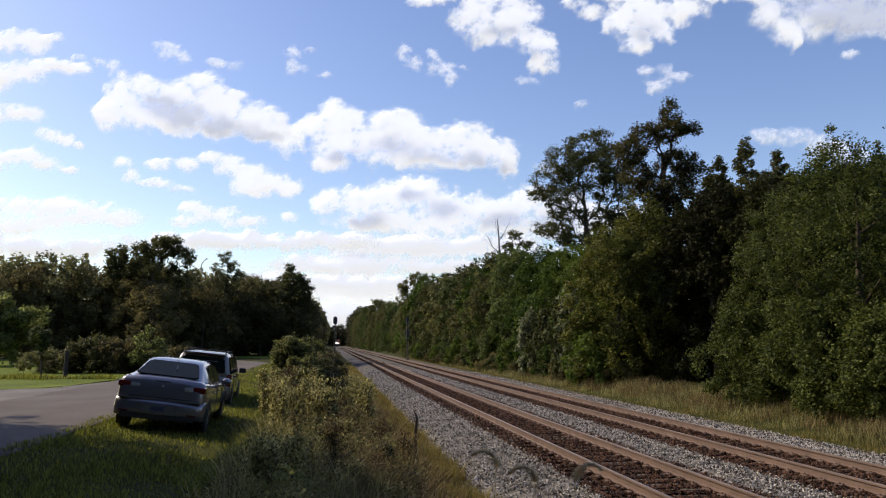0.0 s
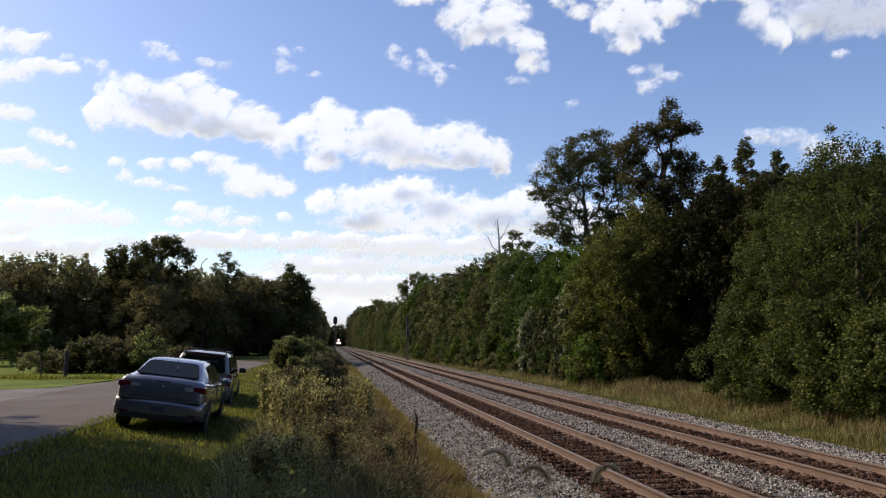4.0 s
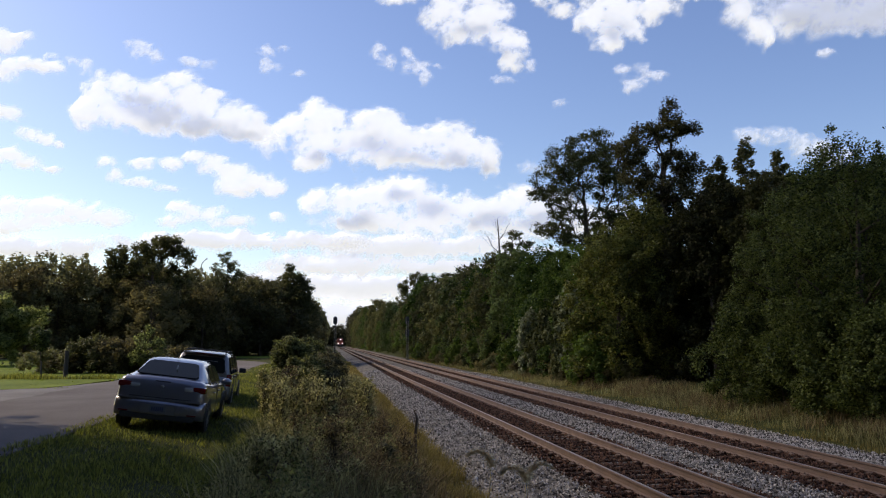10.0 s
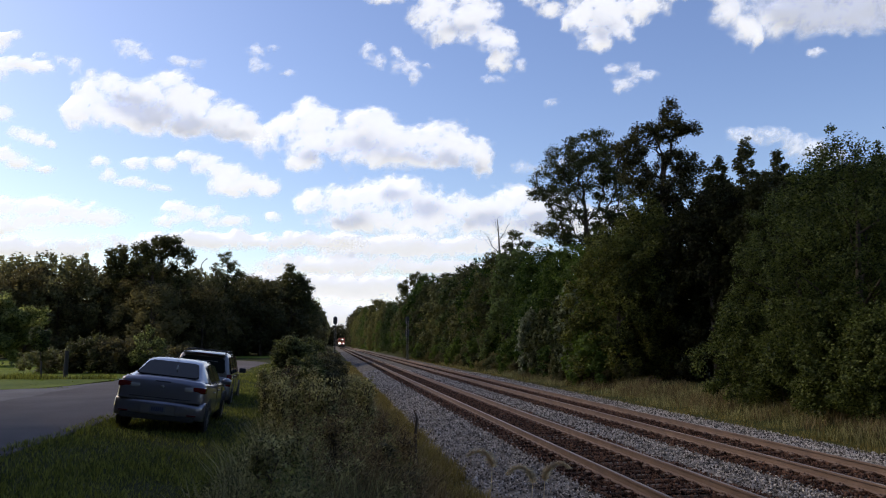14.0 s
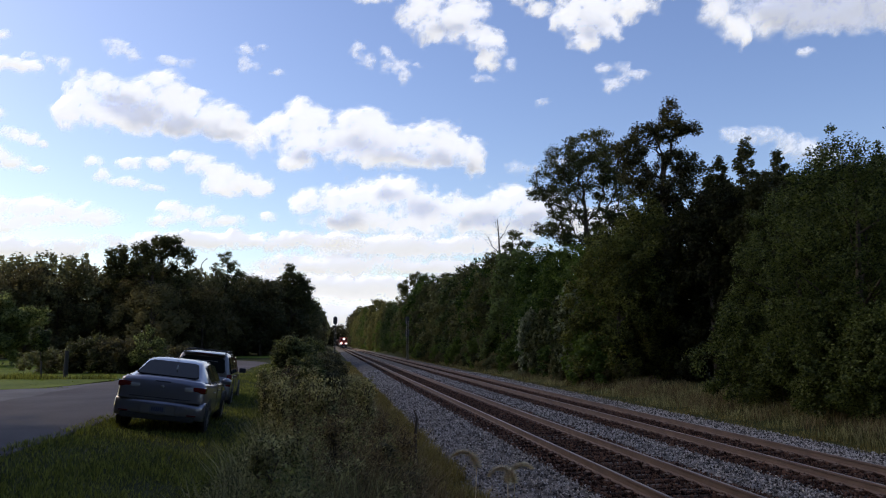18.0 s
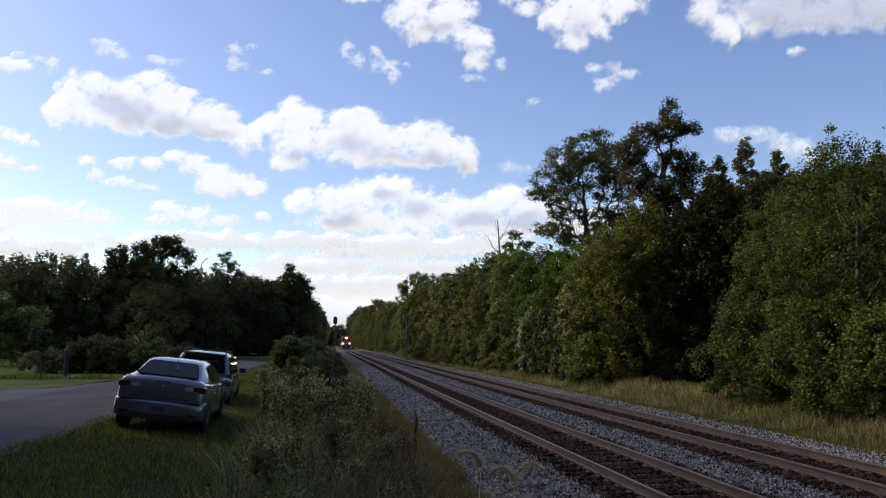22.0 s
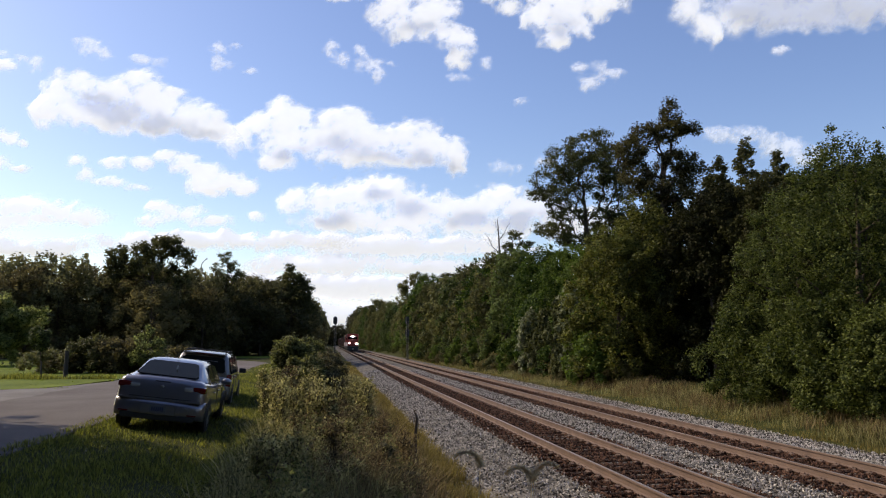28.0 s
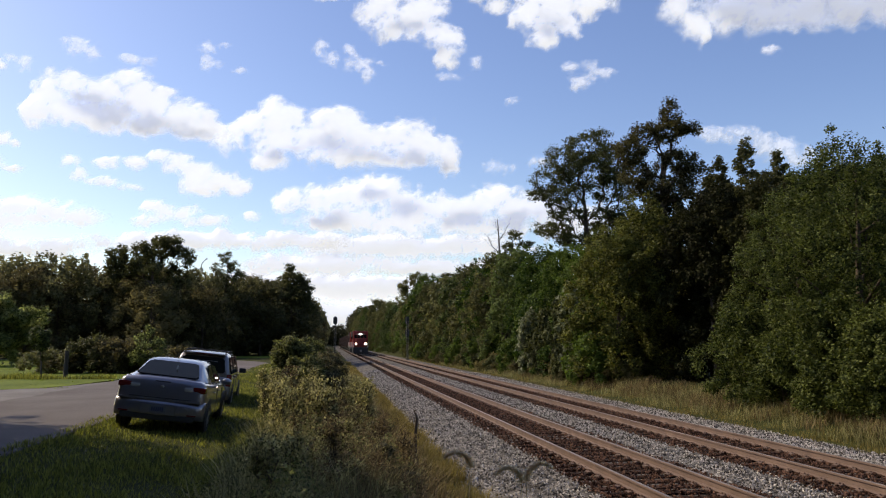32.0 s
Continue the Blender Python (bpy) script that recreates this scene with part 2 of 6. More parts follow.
def rail_section():
    return [(-0.075, 0.0), (0.075, 0.0), (0.075, 0.012), (0.012, 0.035), (0.010, 0.125), (0.036, 0.138), (0.036, 0.168), (0.028, 0.178), (-0.028, 0.178), (-0.036, 0.168), (-0.036, 0.138), (-0.010, 0.125), (-0.012, 0.035), (-0.075, 0.012)]


def build_track(xc, label):
    t = thing("railway_track", xc, 0, TIE_TOP)
    tag(t, label, "railway track", "railway tracks", "structure")
    sec = rail_section()
    k = len(sec)
    ys = [-30 + 2.0 * i for i in range(90)] + [150 * 1.07 ** i for i in range(32)]
    for side in (-0.7525, 0.7525):
        v = [(side + x, y, z + 0.004) for y in ys for x, z in sec]
        f = [(j * k + i, j * k + (i + 1) % k, (j + 1) * k + (i + 1) % k, (j + 1) * k + i) for j in range(len(ys) - 1) for i in range(k)]
        r = soup("rail", v, f, M["rust"], t)
        r.data.materials.append(M["railtop"])
        mi = np.zeros(len(f), dtype=np.int32)
        mi[np.arange(len(f)) % k == 7] = 1
        mi[np.arange(len(f)) % k == 8] = 0
        r.data.polygons.foreach_set("material_index", mi)
        r["label"] = "rust-brown steel rail with a worn shiny top"
    return t


def stones(name, count, place, material, size, seed):
    """Crushed stone: many small angular lumps, joined."""
    rng = np.random.default_rng(seed)
    base = np.array([(1, 0, 0), (-1, 0, 0), (0, 1, 0), (0, -1, 0), (0, 0, 1), (0, 0, -1)], dtype=np.float32)
    tri = np.array([(0, 2, 4), (2, 1, 4), (1, 3, 4), (3, 0, 4), (2, 0, 5), (1, 2, 5), (3, 1, 5), (0, 3, 5)])
    p = place(rng, count)
    count = len(p)
    a = rng.uniform(0, 2 * np.pi, (count, 3))
    c, s = np.cos(a), np.sin(a)
    z = np.zeros(count)
    o = np.ones(count)
    rz = np.stack([c[:, 0], -s[:, 0], z, s[:, 0], c[:, 0], z, z, z, o], 1).reshape(-1, 3, 3)
    rx = np.stack([o, z, z, z, c[:, 1], -s[:, 1], z, s[:, 1], c[:, 1]], 1).reshape(-1, 3, 3)
    scale = rng.uniform(0.55, 1.25, (count, 1, 3)) * rng.uniform(size * 0.6, size * 1.3, (count, 1, 1))
    jit = rng.uniform(0.75, 1.2, (count, 6, 1))
    v = np.einsum("nij,nkj->nki", rz @ rx, base[None] * jit * scale) + p[:, None, :]
    f = tri[None] + 6 * np.arange(count)[:, None, None]
    ob = soup(name, v.reshape(-1, 3), f.reshape(-1, 3), material)
    return ob


def depth_spread(rng, n, y0, y1, power=1.6):
    """Distances along the track, denser where it is near."""
    return y0 + (y1 - y0) * rng.random(n) ** power


def build_stones():
    bx = [2.3, 3.0, 4.7, 12.0, 15.1]
    bz = [-0.33, -0.26, -0.05, -0.05, -0.37]

    def grey(rng, n):
        y = depth_spread(rng, n, 6.5, 75, 2.0)
        x = rng.uniform(2.35, 15.1, n)
        d = np.minimum(np.abs(x - TRACKS[0]), np.abs(x - TRACKS[1]))
        keep = (d > 1.38 + 0.1 * rng.standard_normal(n)) & (rng.random(n) < np.where(x > 14.0, 0.6, 1))
        x, y = x[keep], y[keep]
        return np.stack([x, y, np.interp(x, bx, bz) + rng.uniform(-0.01, 0.03, len(x))], 1)

    def brown(rng, n):
        y = depth_spread(rng, n, 6.5, 70, 1.9)
        x = rng.choice(np.array(TRACKS), n) + rng.uniform(-1.5, 1.5, n)
        ph = np.mod(y, 0.53)
        keep = (np.abs(ph - 0.265) < 0.15) | (rng.random(n) < 0.62)
        x, y = x[keep], y[keep]
        return np.stack([x, y, -0.015 + rng.uniform(-0.02, 0.03, len(x))], 1)

    tag(stones("ballast_stones", 110000, grey, M["stone"], 0.028, 1), "loose pale grey crushed stones beside and between the tracks", "gravel", kind="stuff")
    tag(stones("rusty_ballast_stones", 62000, brown, M["stone_rust"], 0.029, 2), "rust-stained crushed stones between the wooden ties", "gravel", kind="stuff")


def build_ties(track, seed):
    rng = random.Random(seed)
    meshes = []
    for k in range(4):
        bm = bmesh.new()
        box_into(bm, -1.3, 1.3, -0.115, 0.115, -0.17, 0.0)
        bmesh.ops.subdivide_edges(bm, edges=[e for e in bm.edges if abs(e.verts[0].co.x - e.verts[1].co.x) > 1], cuts=3)
        for v in bm.verts:
            v.co += Vector((rng.uniform(-0.03, 0.03) if abs(v.co.x) > 1.2 else 0, rng.uniform(-0.012, 0.012), rng.uniform(-0.012, 0.0)))
        me = bpy.data.meshes.new("tie")
        bm.to_mesh(me)
        bm.free()
        me.materials.append(M["tie"])
        meshes.append(me)
    bm = bmesh.new()
    for s in (-1, 1):
        box_into(bm, s * 0.7525 - 0.18, s * 0.7525 + 0.18, -0.09, 0.09, -0.004, 0.016)
        for dx in (-0.10, 0.10):
            for dy in (-0.05, 0.05):
                box_into(bm, s * 0.7525 + dx - 0.014, s * 0.7525 + dx + 0.014, dy - 0.014, dy + 0.014, 0.01, 0.045)
    plate = bpy.data.meshes.new("tie_plates")
    bm.to_mesh(plate)
    bm.free()
    plate.materials.append(M["rust"])
    for i in range(290):
        y = 2.0 + 0.53 * i
        tie = new("tie", meshes[rng.randrange(4)])
        tie.parent = track
        tie.matrix_basis = pose(rng.uniform(-0.05, 0.05), y, rng.uniform(-0.03, -0.008), 0, 0, rng.uniform(-1.2, 1.2))
        if i < 90:
            p = new("tie_plates", plate)
            p.parent = track
            p.matrix_basis = pose(0, y, 0)
    v, f = [], []
    for i in range(500):
        y = 2.0 + 0.53 * (290 + i)
        b = len(v)
        v += [(-1.3, y - 0.11, 0), (1.3, y - 0.11, 0), (1.3, y + 0.11, 0), (-1.3, y + 0.11, 0), (-1.3, y - 0.11, -0.15), (1.3, y - 0.11, -0.15), (1.3, y + 0.11, -0.15), (-1.3, y + 0.11, -0.15)]
        f += [(b, b + 1, b + 2, b + 3), (b, b + 4, b + 5, b + 1), (b, b + 3, b + 7, b + 4), (b + 1, b + 5, b + 6, b + 2)]
    o = soup("far_ties", v, f, M["tie"], track)
    o["kind"] = "stuff"


build_ground()
build_roads()
build_bed()
near_track = build_track(TRACKS[0], "near railway track with rust-brown rails on wooden ties")
far_track = build_track(TRACKS[1], "second railway track with rust-brown rails on wooden ties")
build_stones()


def build_lawn():
    """The mown lawn beyond the lane, a sward just above the ground, and the strip beyond the lane's bend."""
    edge = lambda x: float(np.interp(x, [p[0] for p in LAWN_EDGE], [p[1] for p in LAWN_EDGE]))
    for us, ends, label in ((np.linspace(-60, -9.35, 80), lambda x: (edge(x) + 0.15 * noise.noise((x, 0, 4)), 60 + math.sqrt(max(0.0, 17.9 ** 2 - max(0.0, x + 27.2) ** 2))), "mown sunlit green lawn beyond the lane"), (np.linspace(-30, -2.2, 40), lambda x: (82.8, 97.0), "strip of green grass beyond the lane's bend")):
        v = []
        for k in range(60):
            for x in us:
                y0, y1 = ends(x)
                y = y0 + (y1 - y0) * k / 59.0
                v.append((x, y, ground_z(x, y) + 0.034 + 0.03 * noise.noise((x * 0.8, y * 0.8, 3)) * min(1, k / 4.0)))
        n = len(us)
        f = [(j * n + i, j * n + i + 1, (j + 1) * n + i + 1, (j + 1) * n + i) for j in range(59) for i in range(n - 1)]
        tag(soup("lawn", v, f, M["lawn"], smooth=True), label, "lawn", kind="structure")


build_lawn()

# ---- trees, bushes and grass ----
def tube(path, radii, sides):
    """A tapered tube along a path: verts and quads."""
    path = [Vector(p) for p in path]
    v, f = [], []
    for i, p in enumerate(path):
        d = (path[min(i + 1, len(path) - 1)] - path[max(i - 1, 0)]).normalized()
        a = d.orthogonal().normalized()
        b = d.cross(a)
        for s in range(sides):
            an = 2 * math.pi * s / sides
            v.append(p + (a * math.cos(an) + b * math.sin(an)) * radii[i])
    for i in range(len(path) - 1):
        for s in range(sides):
            f.append((i * sides + s, i * sides + (s + 1) % sides, (i + 1) * sides + (s + 1) % sides, (i + 1) * sides + s))
    return v, f


def skeleton(height, spread, fork, trunk_r, rng, levels=3, limbs=7, lift=0.6, stems=1):
    """Trunk and limbs as tubes, and the twig ends on which the leaves sit."""
    V, F, tips = [], [], []

    def add(path, radii, sides):
        v, f = tube(path, radii, sides)
        b = len(V)
        V.extend(v)
        F.extend([tuple(b + q for q in face) for face in f])

    def limb(start, way, length, r, level):
        n = 5 if level == 1 else 4
        path, radii, p, d = [start], [r], Vector(start), Vector(way).normalized()
        for i in range(n):
            d = (d + Vector((rng.uniform(-1, 1), rng.uniform(-1, 1), rng.uniform(-0.5, 0.9))) * 0.28).normalized()
            p = p + d * (length / n)
            path.append(p.copy())
            radii.append(max(0.008, r * (1 - 0.8 * (i + 1) / n)))
        add(path, radii, 6 if level == 1 else 4)
        tips.append((path[-1], level))
        tips.append((path[-2], level))
        if level < levels:
            for i in range(1, n + 1):
                for _ in range(2 if level == 1 else 1):
                    side = Vector((rng.uniform(-1, 1), rng.uniform(-1, 1), rng.uniform(-0.4, 0.9))).normalized()
                    limb(path[i], (d * 0.6 + side).normalized(), length * rng.uniform(0.38, 0.55), radii[i] * 0.6, level + 1)
        else:
            tips.extend((q, level) for q in path[2:-2])

    for s in range(stems):
        off = Vector((rng.uniform(-1, 1), rng.uniform(-1, 1), 0)) * (0.12 * spread if stems > 1 else 0)
        path, radii, p = [], [], Vector(off)
        n = 8
        leanx, leany = rng.uniform(-0.05, 0.05) * (3 if stems > 1 else 1), rng.uniform(-0.05, 0.05) * (3 if stems > 1 else 1)
        for i in range(n + 1):
            path.append(p.copy())
            radii.append(trunk_r * (1.25 if i == 0 else 1.0 - 0.85 * i / n))
            p = p + Vector((leanx + rng.uniform(-0.05, 0.05), leany + rng.uniform(-0.05, 0.05), 1)) * (height * 0.9 / n)
        add(path, radii, 8)
        for k in range(limbs):
            h = fork + (0.92 - fork) * (k + rng.random()) / limbs
            i = min(n - 1, int(h * n))
            start = path[i].lerp(path[i + 1], h * n - i)
            an = k * 2.4 + rng.uniform(-0.5, 0.5)
            shape = math.sin(math.pi * min(1, 0.25 + 0.75 * (h - fork) / (1 - fork))) ** 0.6
            limb(start, (math.cos(an), math.sin(an), lift * rng.uniform(0.5, 1.3)), spread * shape * rng.uniform(0.75, 1.1), radii[i] * 0.55, 1)
        tips.append((path[-1], 2))
    return V, F, [t[0] for t in tips]


def leaf_cloud(centres, per, radius, size, seed, droop=0.0, flat=1.0, aspect=0.55):
    """Many single leaves, scattered in clumps round the given centres: verts and quads."""
    rng = np.random.default_rng(seed)
    c = np.repeat(np.asarray(centres, dtype=np.float32), per, axis=0)
    n = len(c)
    d = rng.standard_normal((n, 3))
    d /= np.linalg.norm(d, axis=1, keepdims=True)
    rad = np.repeat(rng.uniform(0.6, 1.3, len(centres)), per)
    p = c + d * (radius * rad * rng.random(n) ** 0.45)[:, None] * np.array([1, 1, flat])
    a = rng.standard_normal((n, 3))
    a[:, 2] = a[:, 2] * 0.6 - droop
    a /= np.linalg.norm(a, axis=1, keepdims=True)
    up = rng.standard_normal((n, 3)) * 0.32 + d * 1.0 + np.array([0, 0, 0.4])
    b = np.cross(a, up)
    b /= np.linalg.norm(b, axis=1, keepdims=True) + 1e-6
    s = (size * rng.uniform(0.6, 1.35, n))[:, None]
    nrm = np.cross(a, b) * s * 0.12
    v = np.stack([p - a * s, p + b * s * aspect + nrm, p + a * s, p - b * s * aspect + nrm], 1)
    f = np.arange(n * 4).reshape(-1, 4)
    return v.reshape(-1, 3), f


def mound(height, spread, rng, n, low=0.0):
    """Clump centres of an uneven crown that reaches down to low: boughs on its outer shell, each a bunch of clumps with dark gaps between."""
    out = []
    count = max(9, n // 9)
    for b in range(count):
        an, h = b * 2.39996 + rng.uniform(-0.35, 0.35), ((b + rng.random()) / count) ** 0.85
        prof = math.sin(math.pi * (0.20 + 0.80 * h) * 0.97) ** 0.55
        r = spread * prof * rng.uniform(0.58, 1.08)
        c = Vector((math.cos(an) * r, math.sin(an) * r, low + (height - low) * h * rng.uniform(0.94, 1.03)))
        size = spread * rng.uniform(0.16, 0.30)
        way = Vector((math.cos(an), math.sin(an), 0.55))
        for _ in range(8):
            d = Vector((rng.gauss(0, 1), rng.gauss(0, 1), rng.gauss(0, 0.8))).normalized()
            if d.dot(way) < 0:
                d = d - way * (1.2 * d.dot(way) / way.length_squared)
            p = c + d * size * rng.uniform(0.55, 1.1)
            out.append((p.x, p.y, max(low * 0.5, p.z)))
        if rng.random() < 0.85:      # inside the crown
            q = rng.uniform(0.35, 0.7)
            out.append((c.x * q, c.y * q, c.z * 0.97))
    for _ in range(max(3, count // 7)):     # shoots that stand up from the top
        an, r = rng.uniform(0, 6.283), spread * rng.uniform(0.0, 0.5)
        out.append((math.cos(an) * r, math.sin(an) * r, height * rng.uniform(0.99, 1.06)))
    return out


def grown(name, label, x, y, lobes, fork, trunk_r, seed, tips=140, per=30, clump=0.4, leaf=0.09, mat="leaf_dark", flat=0.7, droop=0.2, group="lineside trees", bare=0.0):
    """A tree whose limbs grow from a forked trunk into the lobes of its crown: each lobe is (x, y, z, half-width, half-height)."""
    rng = random.Random(seed)
    t = thing(name, x, y, ground_z(x, y) - 0.08)
    tag(t, label, "tree", group)
    top = max(l[2] for l in lobes)
    mid = Vector((sum(l[0] for l in lobes) / len(lobes), sum(l[1] for l in lobes) / len(lobes), 0))
    ends = []
    weights = [l[3] * l[3] * l[4] for l in lobes]
    for _ in range(tips):
        lx, ly, lz, rx, rz = rng.choices(lobes, [w ** 0.6 for w in weights])[0]
        d = Vector((rng.gauss(0, 1), rng.gauss(0, 1), rng.gauss(0, 1))).normalized() * rng.uniform(0.35, 1.0) ** 0.6
        ends.append(Vector((lx + d.x * rx, ly + d.y * rx, lz + d.z * rz)))
    nodes, parent, reach = [], [], []
    n = 9
    for i in range(n + 1):
        h = top * 0.82 * i / n
        k = max(0.0, (h - fork) / (top - fork))
        nodes.append(Vector((mid.x * k + rng.uniform(-0.10, 0.10), mid.y * k + rng.uniform(-0.10, 0.10), h)))
        parent.append(i - 1)
        reach.append(max(0.0, h - fork))
    base = Vector((0, 0, fork))
    ends.sort(key=lambda p: (p - base).length)
    tipnodes = []
    for p in ends:
        best, cost = None, 1e9
        for i, q in enumerate(nodes):
            if q.z < fork * 0.9:
                continue
            c = (p - q).length * 1.25 + 0.55 * reach[i] + 0.9 * max(0.0, q.z - p.z + 0.25)
            if c < cost:
                best, cost = i, c
        q = nodes[best]
        sag = (p - q).length * 0.12
        last = best
        for u in (0.35, 0.7, 1.0):
            m = q.lerp(p, u) + Vector((rng.uniform(-1, 1), rng.uniform(-1, 1), 1.2 * (1 - u))) * sag
            nodes.append(m)
            parent.append(last)
            reach.append(reach[best] + (p - q).length * u)
            last = len(nodes) - 1
        tipnodes.append(last)
    load = [0] * len(nodes)
    for i in tipnodes:
        while i >= 0:
            load[i] += 1
            i = parent[i]
    V, F = [], []
    for i in range(1, len(nodes)):
        a, b = nodes[parent[i]], nodes[i]
        if (a - b).length < 1e-3:
            continue
        r0 = max(0.010, trunk_r * (max(load[parent[i]], 1) / tips) ** 0.55)
        r1 = max(0.008, trunk_r * (max(load[i], 1) / tips) ** 0.55)
        v, f = tube([a, b], [min(r0, r1 * 1.5) if parent[i] > n else r0, r1], 6 if load[i] > 12 else 4)
        off = len(V)
        V.extend(v)
        F.extend([tuple(off + q for q in face) for face in f])
    soup("trunk", V, F, M["bark"], t, smooth=True)
    cent = [tuple(nodes[i]) for i in tipnodes if rng.random() >= bare]
    cent += [tuple(nodes[parent[i]]) for i in tipnodes if rng.random() >= max(bare, 0.3)]
    lv, lf = leaf_cloud(cent, per, clump, leaf, seed, droop, flat)
    soup("crown", lv, lf, M[mat], t)
    return t


def tree(name, label, x, y, height, spread, fork=0.35, trunk_r=0.18, seed=1, per=60, clump=0.55, leaf=0.09, mat="leaf_mid", levels=3, limbs=8, lift=0.6, skirt=0, stems=1, droop=0.2, turn=0.0, group="lineside trees", category="tree", keep=1.0, flat=1.0):
    rng = random.Random(seed)
    t = thing(name, x, y, ground_z(x, y) - 0.08, turn)
    tag(t, label, category, group)
    v, f, tips = skeleton(height, spread, fork, trunk_r, rng, levels, limbs, lift, stems)
    soup("trunk", v, f, M["bark"], t, smooth=True)
    cent = [tuple(p) for p in tips if rng.random() < keep]
    if skirt:
        cent += mound(height * 0.97, spread, rng, skirt, 0.15)
    lv, lf = leaf_cloud(cent, per, clump, leaf, seed, droop, flat)
    soup("crown", lv, lf, M[mat], t)
    return t


def again(src, x, y, turn, scale=1.0, tall=1.0):
    m = pose(x, y, ground_z(x, y) - 0.08, 0, 0, turn) @ Matrix.Diagonal((scale, scale, scale * tall, 1))
    return copy_thing(src, m)


def blades(name, place, count, length, width, material, seed, lean=0.35, bend=0.4):
    """Grass blades, each two narrow faces that bend over: joined."""
    rng = np.random.default_rng(seed)
    p = place(rng, count)
    n = len(p)
    L = length * rng.uniform(0.5, 1.3, n) * p[:, 3]
    an = rng.uniform(0, 2 * np.pi, n)
    d = np.stack([np.cos(an), np.sin(an), np.zeros(n)], 1)
    w = np.stack([-np.sin(an), np.cos(an), np.zeros(n)], 1) * (width * rng.uniform(0.6, 1.4, n))[:, None]
    k = (lean * rng.random(n))[:, None]
    base = p[:, :3]
    mid = base + (d * k + np.array([0, 0, 1])) * (L * 0.55)[:, None]
    tip = mid + (d * (k + bend * rng.random(n)[:, None]) + np.array([0, 0, 0.75])) * (L * 0.5)[:, None]
    v = np.stack([base - w, base + w, mid + w * 0.8, mid - w * 0.8, tip], 1).reshape(-1, 3)
    b = 5 * np.arange(n)[:, None]
    f = np.concatenate([b + np.array([[0, 1, 2]]), b + np.array([[0, 2, 3]]), b + np.array([[3, 2, 4]])], 0)
    return soup(name, v, f, material)


GX = np.array([p[0] for p in PROFILE])
GZ = np.array([p[1] for p in PROFILE])


def strip(x0, x1, y0, y1, power=1.5, patch=0.0, scale=0.5, seed=0):
    """A placer for blades: points on the ground in a strip, patchy by a noise."""
    def place(rng, n):
        y = y0 + (y1 - y0) * rng.random(n) ** power
        x = rng.uniform(x0, x1, n)
        k = np.array([noise.noise((a * scale, b * scale, seed)) for a, b in zip(x, y)])
        keep = rng.random(n) < np.clip(1 - patch + patch * 2.2 * (k + 0.25), 0.02, 1)
        x, y, k = x[keep], y[keep], k[keep]
        z = np.interp(x, GX, GZ) - 0.05
        return np.stack([x, y, z, 1 + 0.5 * k], 1)
    return place


# table of wood-top heights by distance along the railway
TOPS = ((40, 10.0), (60, 9.5), (80, 11.0), (106, 13.0), (145, 14.5), (165, 15.5), (190, 14.5), (250, 16.3), (330, 18.5), (430, 22.0), (480, 24.0))


